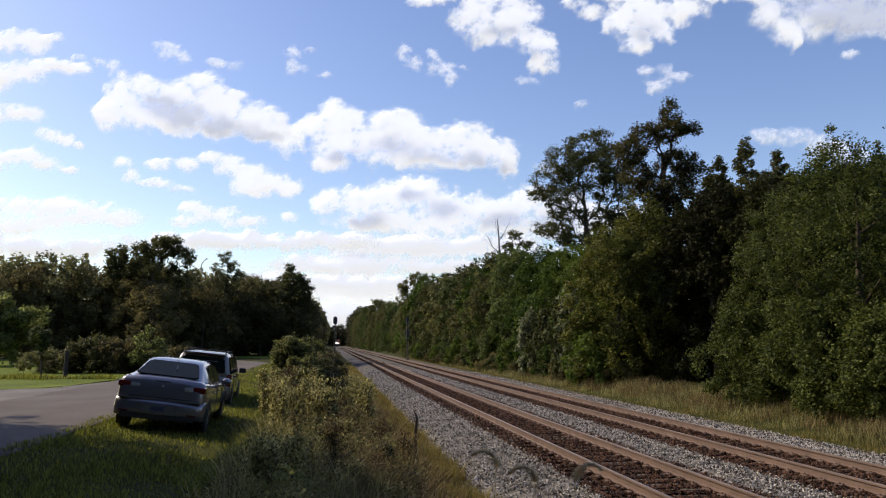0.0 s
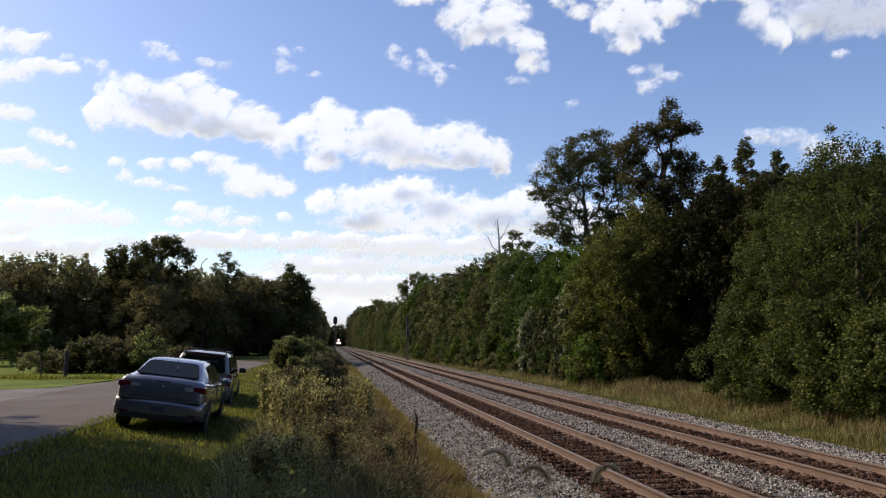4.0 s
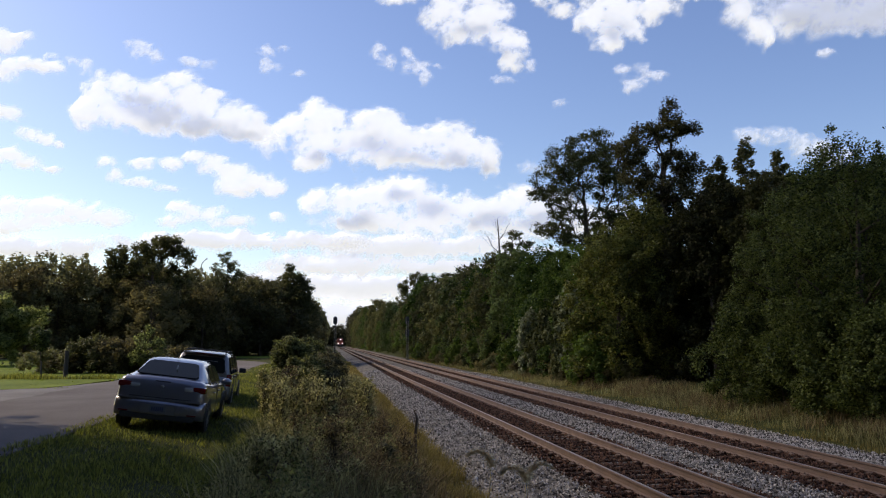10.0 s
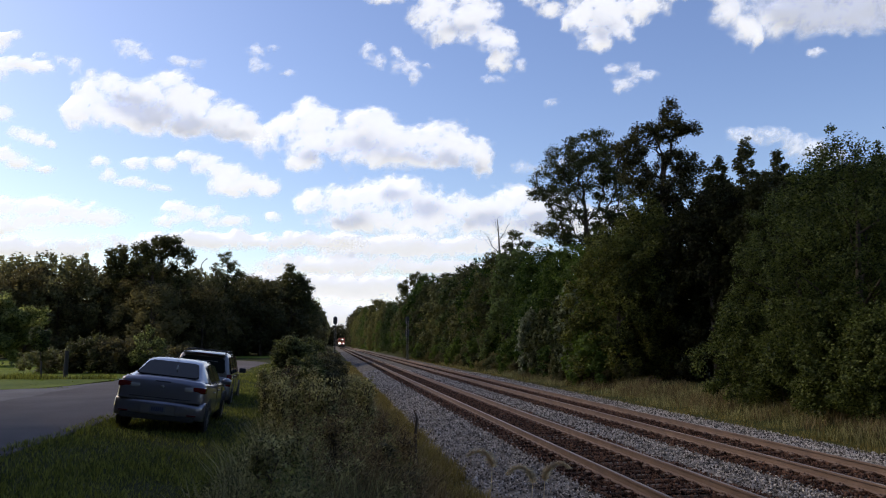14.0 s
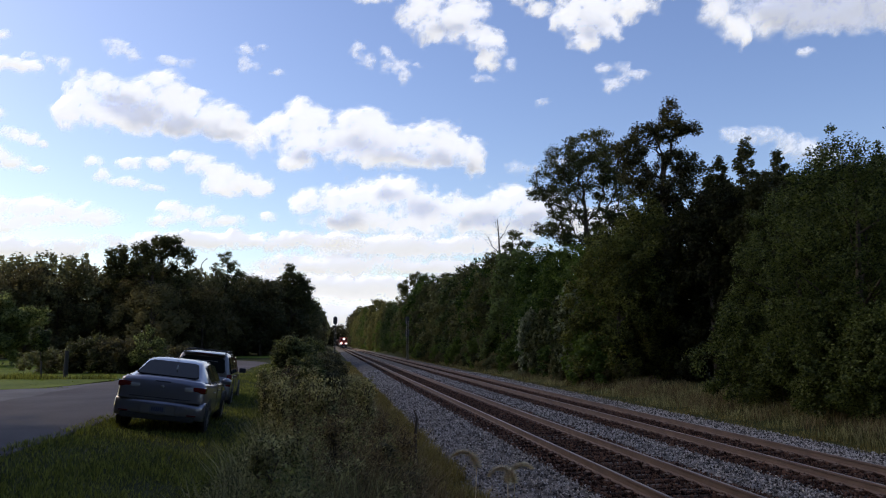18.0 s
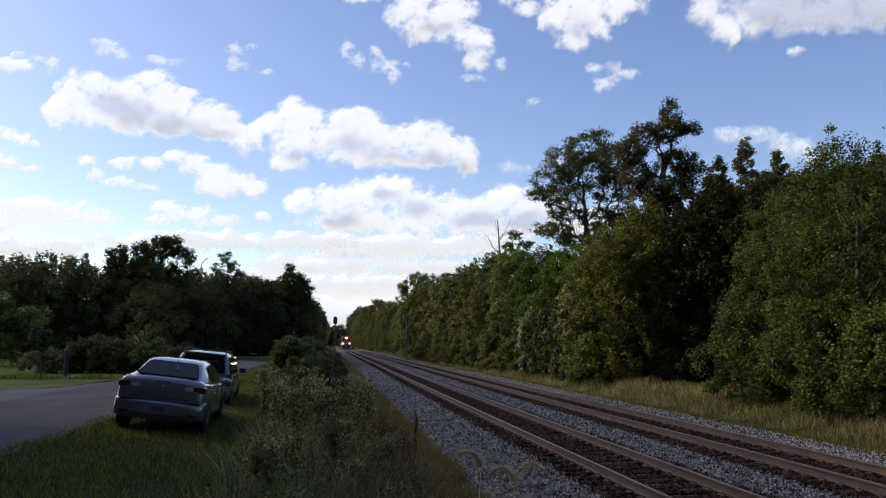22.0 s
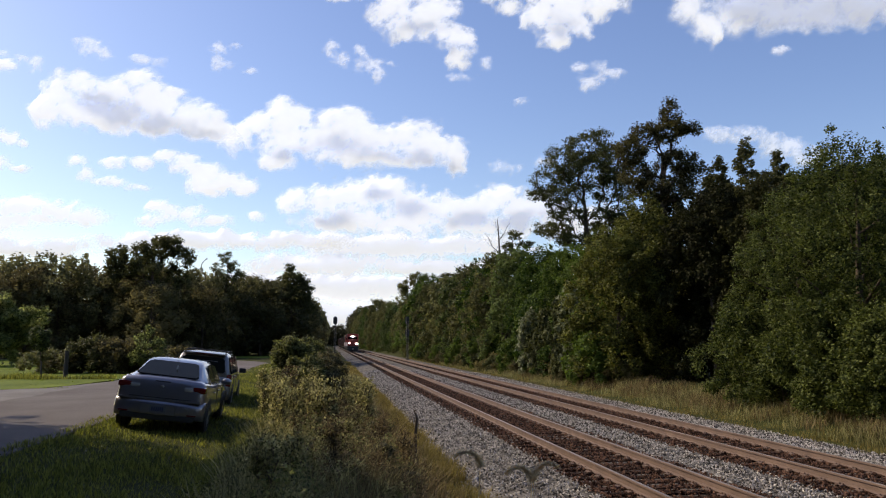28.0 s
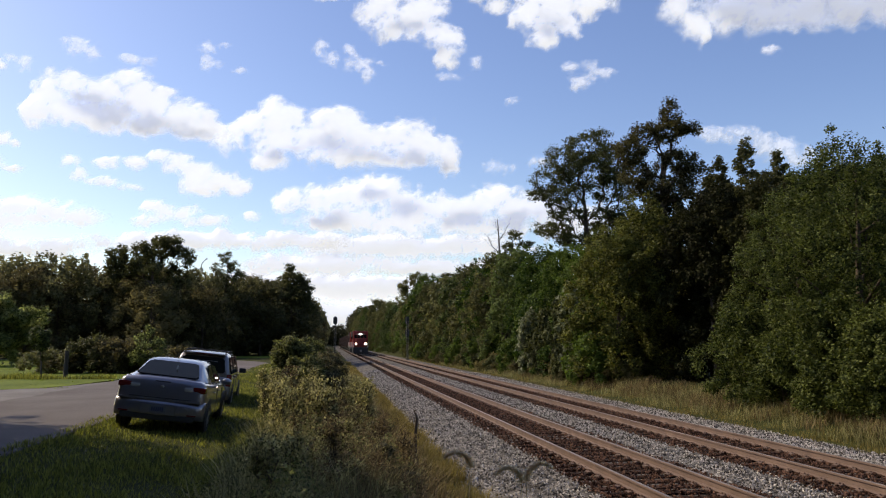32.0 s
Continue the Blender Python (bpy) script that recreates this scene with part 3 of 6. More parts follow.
def build_woods_east():
    """The wood along the far side of the railway."""
    broad = tree("maple_tree", "dense green leafy tree with foliage down to the ground", 20.4, 26.0, 10.6, 3.4, 0.2, 0.2, 21, 92, 0.38, 0.056, "leaf_maple", 1, 8, 0.7, 520)
    again(broad, 21.3, 31.0, 130, 0.93, 0.96)
    again(broad, 23.4, 29.0, 240, 1.0, 0.95)
    again(broad, 23.6, 20.5, 60, 0.98, 0.95)
    again(broad, 26.5, 25.0, 10, 1.05, 0.98)
    # vine trees of the hollow; their leaf colour carries painted shade
    vine = tree("vine_covered_tree", "tree smothered in hanging vines, olive green with shade put into the colour", 24.8, 44.8, 12.4, 3.3, 0.2, 0.25, 22, 48, 0.45, 0.10, "leaf_vine_shaded", 2, 8, 0.5, 640, droop=0.8)
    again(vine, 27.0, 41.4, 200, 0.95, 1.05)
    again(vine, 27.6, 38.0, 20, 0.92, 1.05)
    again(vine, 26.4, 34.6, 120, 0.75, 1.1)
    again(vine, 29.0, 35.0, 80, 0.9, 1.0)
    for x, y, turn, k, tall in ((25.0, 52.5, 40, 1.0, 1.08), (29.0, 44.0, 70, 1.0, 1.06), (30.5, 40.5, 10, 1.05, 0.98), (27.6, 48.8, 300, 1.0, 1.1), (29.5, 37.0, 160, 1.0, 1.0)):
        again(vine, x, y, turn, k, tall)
    bright = tree("ash_tree", "mid-green leafy tree in full leaf at the wood's edge", 21.6, 58.0, 10.4, 3.3, 0.2, 0.2, 23, 44, 0.42, 0.10, "leaf_green", 2, 8, 0.6, 520)
    again(bright, 21.0, 64.0, 150, 0.95, 1.12)
    again(bright, 24.5, 61.0, 250, 1.1, 1.05)
    again(bright, 20.6, 71.0, 50, 0.95, 1.2)
    tree("hackberry_tree", "full olive-green tree at the wood's edge, shadowed inside", 19.3, 48.0, 10.4, 3.3, 0.15, 0.22, 25, 44, 0.42, 0.095, "leaf_olive", 2, 8, 0.6, 560)
    tree("hackberry_tree", "tall olive-green tree overgrown with creepers", 22.2, 49.6, 12.8, 3.2, 0.15, 0.22, 26, 44, 0.42, 0.095, "leaf_olive", 2, 8, 0.6, 560)
    grown("locust_tree", "tall open locust tree with dark forked limbs showing", 24.3, 66.5, ((0.2, 0, 21.4, 2.6, 1.6), (-2.4, 0, 19.8, 2.1, 1.6), (2.8, 0, 20.2, 2.0, 1.7), (-4.3, 0, 17.8, 1.5, 1.3), (-3.0, 0, 16.4, 2.2, 1.1), (2.4, 0, 17.4, 2.2, 1.5), (-3.6, 0, 13.2, 2.0, 0.8), (-1.0, 0, 12.2, 2.6, 0.7), (0.0, 0, 18.8, 3.2, 1.8), (3.4, 0, 14.6, 2.0, 1.4), (-2.2, 0, 14.8, 1.8, 0.8), (1.2, 0, 14.4, 2.2, 1.2), (-5.2, 0, 16.6, 0.9, 0.7)), 8.5, 0.34, 24, 950, 30, 0.66, 0.09, "leaf_grey", 0.45)
    grown("oak_tree", "tall dark brown-green tree with an uneven open top", 24.6, 51.5, ((1.0, 0, 19.9, 0.8, 1.2), (0.5, 0, 18.6, 1.4, 1.0), (-1.0, 0, 18.2, 1.2, 0.9), (2.3, 0, 18.9, 0.9, 0.4), (-2.4, 0, 16.9, 1.3, 1.2), (1.2, 0, 16.3, 1.5, 0.9), (2.7, 0, 15.3, 1.3, 1.0), (-1.8, 0, 15.0, 1.5, 0.9), (0.2, 0, 14.0, 2.6, 1.0)), 11.0, 0.30, 28, 480, 30, 0.50, 0.09, "leaf_oak", 0.75)
    for x, y, k, seed in ((27.8, 45.3, 16.5, 26), (27.0, 47.5, 15.7, 27), (28.9, 43.5, 15.0, 29)):
        grown("young_oak_tree", "slim dark tree with a pointed open top", x, y, ((0.0, 0, k - 0.4, 0.22, 0.5), (0.0, 0, k - 1.2, 0.5, 0.6), (-0.3, 0, k - 2.0, 0.8, 0.6), (0.4, 0, k - 2.8, 1.0, 0.7), (0.0, 0, k - 3.8, 1.4, 0.9), (0.0, 0, k - 5.2, 1.7, 1.1)), k * 0.5, 0.14, seed, 190, 24, 0.32, 0.10, "leaf_dark", 0.9)
    grown("sapling_tree", "small airy tree with feathery grey-green leaves", 24.8, 97.0, ((0.0, 0, 17.2, 0.9, 0.7), (1.4, 0, 16.0, 1.1, 0.6), (-1.0, 0, 15.5, 1.0, 0.6), (0.0, 0, 14.0, 2.2, 1.0), (-2.2, 0, 13.2, 1.4, 0.7)), 9.0, 0.16, 29, 130, 26, 0.5, 0.11, "leaf_grey", 0.6)
    # lighter trees for the distance
    far_a = tree("roadside_elm_tree", "dense green tree in the long wood along the railway", 20.0, 78.0, 12.4, 4.0, 0.2, 0.2, 61, 26, 0.55, 0.17, "leaf_mid", 1, 8, 0.7, 420)
    far_b = tree("roadside_elm_tree", "dark vine-hung tree in the long wood along the railway", 19.6, 83.5, 12.4, 4.0, 0.2, 0.2, 62, 26, 0.55, 0.17, "leaf_dark", 1, 8, 0.7, 420, droop=0.8)
    far_c = tree("roadside_elm_tree", "fresh green tree in the long wood along the railway", 19.4, 89.0, 12.4, 4.0, 0.2, 0.2, 63, 26, 0.55, 0.17, "leaf_green", 1, 8, 0.7, 420)
    far_d = tree("roadside_elm_tree", "pale olive tree hung with creeper along the railway", 18.4, 118.0, 12.4, 3.4, 0.2, 0.2, 65, 26, 0.55, 0.17, "leaf_weedy", 1, 8, 0.7, 380, droop=0.6)
    grown("cottonwood_tree", "tall tree with a ragged open crown above the wood", 17.6, 150.0, ((-2.8, 0, 14.4, 1.3, 1.5), (-0.4, 0, 15.9, 1.4, 1.4), (1.6, 0, 15.0, 1.5, 1.5), (-2.6, 0, 11.5, 1.8, 2.0), (0.8, 0, 11.5, 2.5, 2.2), (-2.2, 0, 7.5, 2.0, 2.5), (1.0, 0, 7.0, 2.5, 3.0)), 4.0, 0.28, 64, 320, 26, 0.7, 0.17, "leaf_dark", 0.8)
    grown("cottonwood_tree", "tall brownish tree with a feathery top above the wood", 23.6, 138.0, ((-1.6, 0, 14.6, 1.6, 1.4), (1.0, 0, 15.0, 1.6, 1.2), (0.0, 0, 12.0, 3.0, 2.0), (2.8, 0, 13.4, 1.5, 1.2)), 6.0, 0.25, 66, 220, 26, 0.6, 0.15, "leaf_weedy", 0.8)
    rng = random.Random(5)
    kinds = [far_a, far_b, far_c, far_a, far_b, far_c, far_d]
    y = 95.0
    while y < 500:
        x = 19.5 - 1.0 * min(1, max(0, (y - 150) / 100)) + rng.uniform(-1.4, 1.3)
        h = float(np.interp(y, [p[0] for p in TOPS], [p[1] for p in TOPS])) / 12.4
        w = min(1.25, 0.75 + 0.25 * h) * rng.uniform(0.75, 1.15)
        again(kinds[rng.randrange(7)], x, y, rng.uniform(0, 360), w, h / w * rng.uniform(0.62, 1.08))
        y += 4.4 + y * 0.013
    # the wood goes on behind the camera
    for i in range(9):
        again(kinds[i % 3], -44 + 10.5 * i + rng.uniform(-2, 2), -34 + rng.uniform(-4, 4), rng.uniform(0, 360), 1.2, 0.95)
    # the second row closes the gaps
    for i in range(15):
        yy = 36 + 9.0 * i
        h = float(np.interp(yy, [p[0] for p in TOPS], [p[1] for p in TOPS])) / 12.4 * 0.92
        again(kinds[rng.randrange(2)], 30.5 + rng.uniform(-1, 1) - 0.02 * (yy - 36), yy, rng.uniform(0, 360), 1.15, h / 1.15)


def build_edge_shrubs():
    """Brush along the foot of the wood."""
    a = tree("shrub", "leafy grey-green shrub at the foot of the wood", 18.4, 54.5, 2.6, 1.4, 0.05, 0.03, 71, 18, 0.30, 0.105, "leaf_grey", 1, 6, 0.8, 170, stems=3, group="shrubs at the wood's edge", category="shrub")
    b = tree("shrub", "brownish seeding brush at the foot of the wood", 17.9, 57.0, 1.7, 1.2, 0.05, 0.02, 72, 18, 0.26, 0.09, "leaf_brown", 1, 6, 0.9, 150, stems=4, group="shrubs at the wood's edge", category="shrub")
    c = tree("shrub", "bright green leafy shrub at the foot of the wood", 18.3, 62.5, 3.4, 1.5, 0.05, 0.03, 73, 18, 0.32, 0.11, "leaf_green", 1, 6, 0.8, 190, stems=3, group="shrubs at the wood's edge", category="shrub")
    d = tree("shrub", "dense dark green leafy shrub under the trees", 18.7, 28.6, 3.0, 1.5, 0.05, 0.03, 74, 60, 0.26, 0.048, "leaf_maple", 1, 6, 0.8, 230, stems=3, group="shrubs at the wood's edge", category="shrub")
    rng = random.Random(9)
    y = 19.0
    while y < 150:
        x = 18.6 - 2.2 * min(1, max(0, (y - 60) / 70)) + rng.uniform(-0.5, 0.7)
        src = (d, b, d)[rng.randrange(3)] if y < 34 else (a, b, b, c)[rng.randrange(4)]
        if 32.0 < y < 46.0:      # a dark hollow in the wood
            y += 2.0
            continue
        again(src, x + 0.5, y, rng.uniform(0, 360), rng.uniform(0.8, 1.25), rng.uniform(0.8, 1.3))
        y += rng.uniform(1.6, 2.6) + y * 0.012
    for src, xx, yy, k, tall in ((a, 17.6, 53.0, 1.2, 1.9), (c, 18.2, 50.2, 1.1, 1.5), (a, 18.0, 60.0, 1.3, 1.6), (c, 18.3, 66.0, 1.2, 1.7), (d, 18.4, 30.8, 1.25, 1.15), (d, 18.8, 25.4, 1.3, 1.1), (d, 18.9, 22.6, 1.2, 1.0)):
        again(src, xx, yy, yy * 7, k, tall)
    for x, y, h, w in ((17.5, 52.2, 6.9, 1.0), (17.1, 62.5, 5.6, 1.1)):
        tree("paulownia_sapling", "pale grey-green sapling with large drooping leaves", x, y, h, w, 0.1, 0.06, int(y * 7), 14, 0.34, 0.15, "leaf_pale", 1, 8, 0.8, 200, stems=2, droop=0.9, group="shrubs at the wood's edge")
    for i in range(40):
        yy = 47.0 + 75.0 * (i / 40.0) ** 1.15
        again((b, b, a)[i % 3] if i % 7 else c, 17.5 - 1.3 * min(1, max(0, (yy - 60) / 60)) + rng.uniform(-0.4, 0.4), yy + rng.uniform(-0.6, 0.6), rng.uniform(0, 360), rng.uniform(0.7, 1.05), rng.uniform(0.7, 1.1))


def build_woods_west():
    """The wood behind the lawn and along the lane."""
    grown("hickory_tree", "tall dark tree with a broad uneven crown, sky showing through", -19.4, 85.5, ((-2.2, 0, 11.2, 2.3, 1.7), (0.6, 0, 12.2, 2.2, 1.4), (2.9, 0, 11.2, 1.4, 1.7), (-0.4, 0, 9.8, 3.2, 1.6), (-3.9, 0, 9.6, 1.2, 1.0), (3.0, 0, 8.8, 1.3, 1.6), (-3.9, 0, 10.9, 1.3, 1.2), (1.6, 0, 12.9, 1.4, 0.9)), 5.0, 0.28, 31, 300, 30, 0.58, 0.14, "leaf_dark", 0.85, group="trees behind the lawn")
    a = tree("hickory_tree", "tall dark tree with a broad uneven crown, unseen, added to block sun and sky", -9.5, 2.5, 13.8, 4.3, 0.35, 0.24, 31, 26, 0.70, 0.17, "leaf_dark", 3, 8, 0.75, 60, keep=0.6, group="trees behind the lawn")
    b = tree("thicket_tree", "low dense grey-green tree at the edge of the wood", -42.0, 80.0, 9.8, 4.6, 0.15, 0.18, 32, 24, 0.62, 0.17, "leaf_thicket", 1, 8, 0.6, 340, group="trees behind the lawn")
    c = tree("thicket_tree", "brownish dense tree at the edge of the wood", -37.5, 78.0, 9.6, 4.4, 0.15, 0.18, 33, 24, 0.62, 0.17, "leaf_brown", 1, 8, 0.6, 340, group="trees behind the lawn")
    grown("poplar_tree", "thin half-bare tree with pale twigs", -13.3, 96.0, ((0.0, 0, 12.7, 0.8, 0.8), (1.1, 0, 11.2, 1.1, 0.8), (-0.8, 0, 11.2, 0.9, 0.8), (2.0, 0, 10.2, 0.8, 0.8), (0.2, 0, 9.6, 1.8, 0.9)), 6.0, 0.14, 34, 120, 20, 0.42, 0.12, "leaf_grey", 0.9, group="trees behind the lawn", bare=0.35)
    grown("poplar_tree", "bare dead sapling with upright stems", -15.6, 95.0, ((0.0, 0, 11.6, 0.5, 1.2), (0.6, 0, 11.2, 0.5, 1.0)), 6.5, 0.10, 36, 9, 3, 0.3, 0.10, "leaf_brown", 0.9, group="trees behind the lawn", bare=0.7)
    grown("poplar_tree", "tall narrow tree with a pointed dark top", -5.4, 102.0, ((0.0, 0, 11.8, 0.6, 0.8), (0.3, 0, 10.5, 1.5, 0.9), (1.4, 0, 9.6, 1.2, 0.8), (-0.9, 0, 9.4, 1.3, 0.8), (1.7, 0, 8.5, 1.6, 1.2), (0.0, 0, 7.6, 2.5, 1.2), (2.6, 0, 6.6, 1.2, 1.2)), 4.5, 0.18, 35, 220, 28, 0.55, 0.14, "leaf_dark", 0.85, group="trees behind the lawn")
    rng = random.Random(6)
    for row in range(2):
        for i in range(9):
            x, y = -35.0 + 3.3 * i + rng.uniform(-1, 1), 79.5 + 2.6 * i + rng.uniform(-1.5, 1.5) + 7 * row
            k = 1.0 + 0.03 * (i % 3) if i < 6 else 1.0
            again((b, c)[rng.randrange(2)], x, y, rng.uniform(0, 360), rng.uniform(0.95, 1.1), k * rng.uniform(0.92, 1.06))
    for i in range(16):
        y = 104 + 13 * i + i * i * 0.8
        again((b, c, b)[rng.randrange(3)], -6.4 + rng.uniform(-0.5, 0.5) + min(1.4, 0.013 * (y - 104)), y, rng.uniform(0, 360), 1.0, (1.0 + 0.0022 * (y - 100)) * rng.uniform(0.9, 1.08))
    for x, y, k, tall in ((-4.6, 108, 0.62, 0.95), (-3.4, 113, 0.55, 0.95), (-9.5, 104, 0.85, 0.95), (-12.5, 103, 0.9, 0.95), (-2.9, 124, 0.5, 0.95), (-18.6, 82.5, 0.85, 0.95), (-14.5, 88.5, 0.8, 1.0)):
        again(c, x, y, rng.uniform(0, 360), k, tall)
    for i in range(11):      # the wood goes on behind
        again((b, c)[i % 2], -52 + 4.4 * i, 97 + 1.5 * (i % 3) + 0.9 * i, 37 * i, 1.15, 0.9)
    # unseen trees beside and behind the camera, added to shade the lane and block sky
    for src, x, y, turn, k, tall in ((b, -13.6, 16.2, 40, 0.80, 1.62), (b, -14.6, 15.2, 140, 0.80, 1.62), (b, -16.6, 17.2, 100, 0.80, 1.75), (b, -12.6, 14.2, 320, 0.7, 1.8), (b, -13.2, 12.0, 200, 0.85, 1.5), (b, -15.0, 11.0, 250, 0.9, 1.45), (a, -21.0, 18.4, 250, 1.15, 0.84),
                                     (b, -13.0, 8.0, 300, 0.95, 1.45), (b, -15.8, 7.0, 20, 1.2, 1.1), (b, -11.6, 14.2, 30, 0.62, 1.7), (b, -18.4, 13.5, 80, 1.0, 1.3),
                                     (b, -11.0, 10.4, 200, 0.7, 1.7), (a, -8.5, -4.0, 110, 1.4, 1.05), (b, -14.5, 1.0, 50, 1.3, 1.2), (a, -1.0, -11.0, 70, 1.4, 1.05), (b, -6.5, -13.0, 10, 1.3, 1.2),
                                     (a, -4.2, -3.5, 200, 1.25, 1.0), (b, -9.0, 3.0, 310, 0.9, 1.7), (b, 0.5, -7.5, 100, 1.1, 1.2), (b, 4.5, -14.0, 160, 1.2, 1.2), (b, -5.0, -7.0, 220, 1.1, 1.3), (b, -9.0, 6.6, 260, 0.85, 1.8), (b, -9.5, -0.5, 60, 1.0, 1.6)):
        again(src, x, y, turn, k, tall)
    a.matrix_basis = pose(-9.5, 2.5, ground_z(-9.5, 2.5) - 0.08, 0, 0, 10) @ Matrix.Diagonal((1.35, 1.35, 1.35, 1))


def build_far_woods():
    """The wood beyond counting, where the railway runs out of sight."""
    rng = random.Random(17)
    for name, x0, y0 in (("far_wood", 17.5, 490), ("far_wood", -7.5, 470)):
        cent = []
        y = y0
        while y < 660:
            for _ in range(150):
                h = rng.random()
                cent.append((x0 + rng.uniform(-3, 8) * (1 if x0 > 0 else -1), y + rng.uniform(-8, 8), 0.5 + h * (22 if x0 > 0 else 15)))
            y += 16
        v, f = leaf_cloud(cent, 9, 2.0, 0.75, 18)
        tag(soup(name, v, f, M["leaf_far"]), "distant wood along the railway", "woods", kind="stuff")
    cent = [(rng.uniform(-24, 34), 650 + rng.uniform(0, 40), 0.5 + rng.random() * (15 + 3 * math.sin(i * 0.7))) for i in range(2600)]
    v, f = leaf_cloud(cent, 12, 1.6, 0.7, 19)
    tag(soup("far_wood", v, f, M["leaf_far"]), "distant wood closing the view down the railway", "woods", kind="stuff")


def build_lawn_plants():
    """Hedge, saplings and brush round the lawn."""
    h = tree("hedge_shrub", "rounded olive-green hedge shrub by the wire fence", -13.0, 43.5, 1.75, 1.5, 0.05, 0.03, 81, 26, 0.28, 0.08, "leaf_weedy", 1, 7, 0.9, 150, stems=4, group="shrubs by the lawn", category="shrub")
    d = tree("hedge_shrub", "dark brown-green hedge shrub by the wire fence", -11.5, 43.2, 1.7, 1.5, 0.05, 0.03, 82, 26, 0.28, 0.09, "leaf_brown", 1, 7, 0.9, 150, stems=4, group="shrubs by the lawn", category="shrub")
    rng = random.Random(3)
    for i in range(6):
        again((h, d)[i % 2], -15.2 + 1.35 * i + rng.uniform(-0.3, 0.3), 43.5 + 0.2 * i + rng.uniform(-0.4, 0.8), rng.uniform(0, 360), rng.uniform(0.7, 0.9), rng.uniform(0.7, 0.95))
    grown("sapling_tree", "bright yellow-green sapling behind the parked cars", -9.6, 42.0, ((0.0, 0, 2.45, 0.22, 0.35), (-0.35, 0, 1.9, 0.4, 0.4), (0.55, 0, 1.75, 0.5, 0.35), (0.1, 0, 1.3, 0.9, 0.5), (-0.5, 0, 1.0, 0.6, 0.5)), 0.3, 0.035, 83, 130, 16, 0.17, 0.062, "leaf_bright", 0.9, group="shrubs by the lawn")
    tree("sapling_tree", "thin dark sapling by a fence post", -13.9, 39.0, 2.5, 0.5, 0.6, 0.03, 84, 26, 0.2, 0.07, "leaf_mid", 2, 6, 0.8, 0, group="shrubs by the lawn")
    tree("walnut_tree", "sunlit yellow-green low tree at the lawn's edge", -24.0, 57.0, 4.6, 2.4, 0.15, 0.1, 85, 40, 0.5, 0.11, "leaf_bright", 3, 8, 0.7, 150, group="shrubs by the lawn")


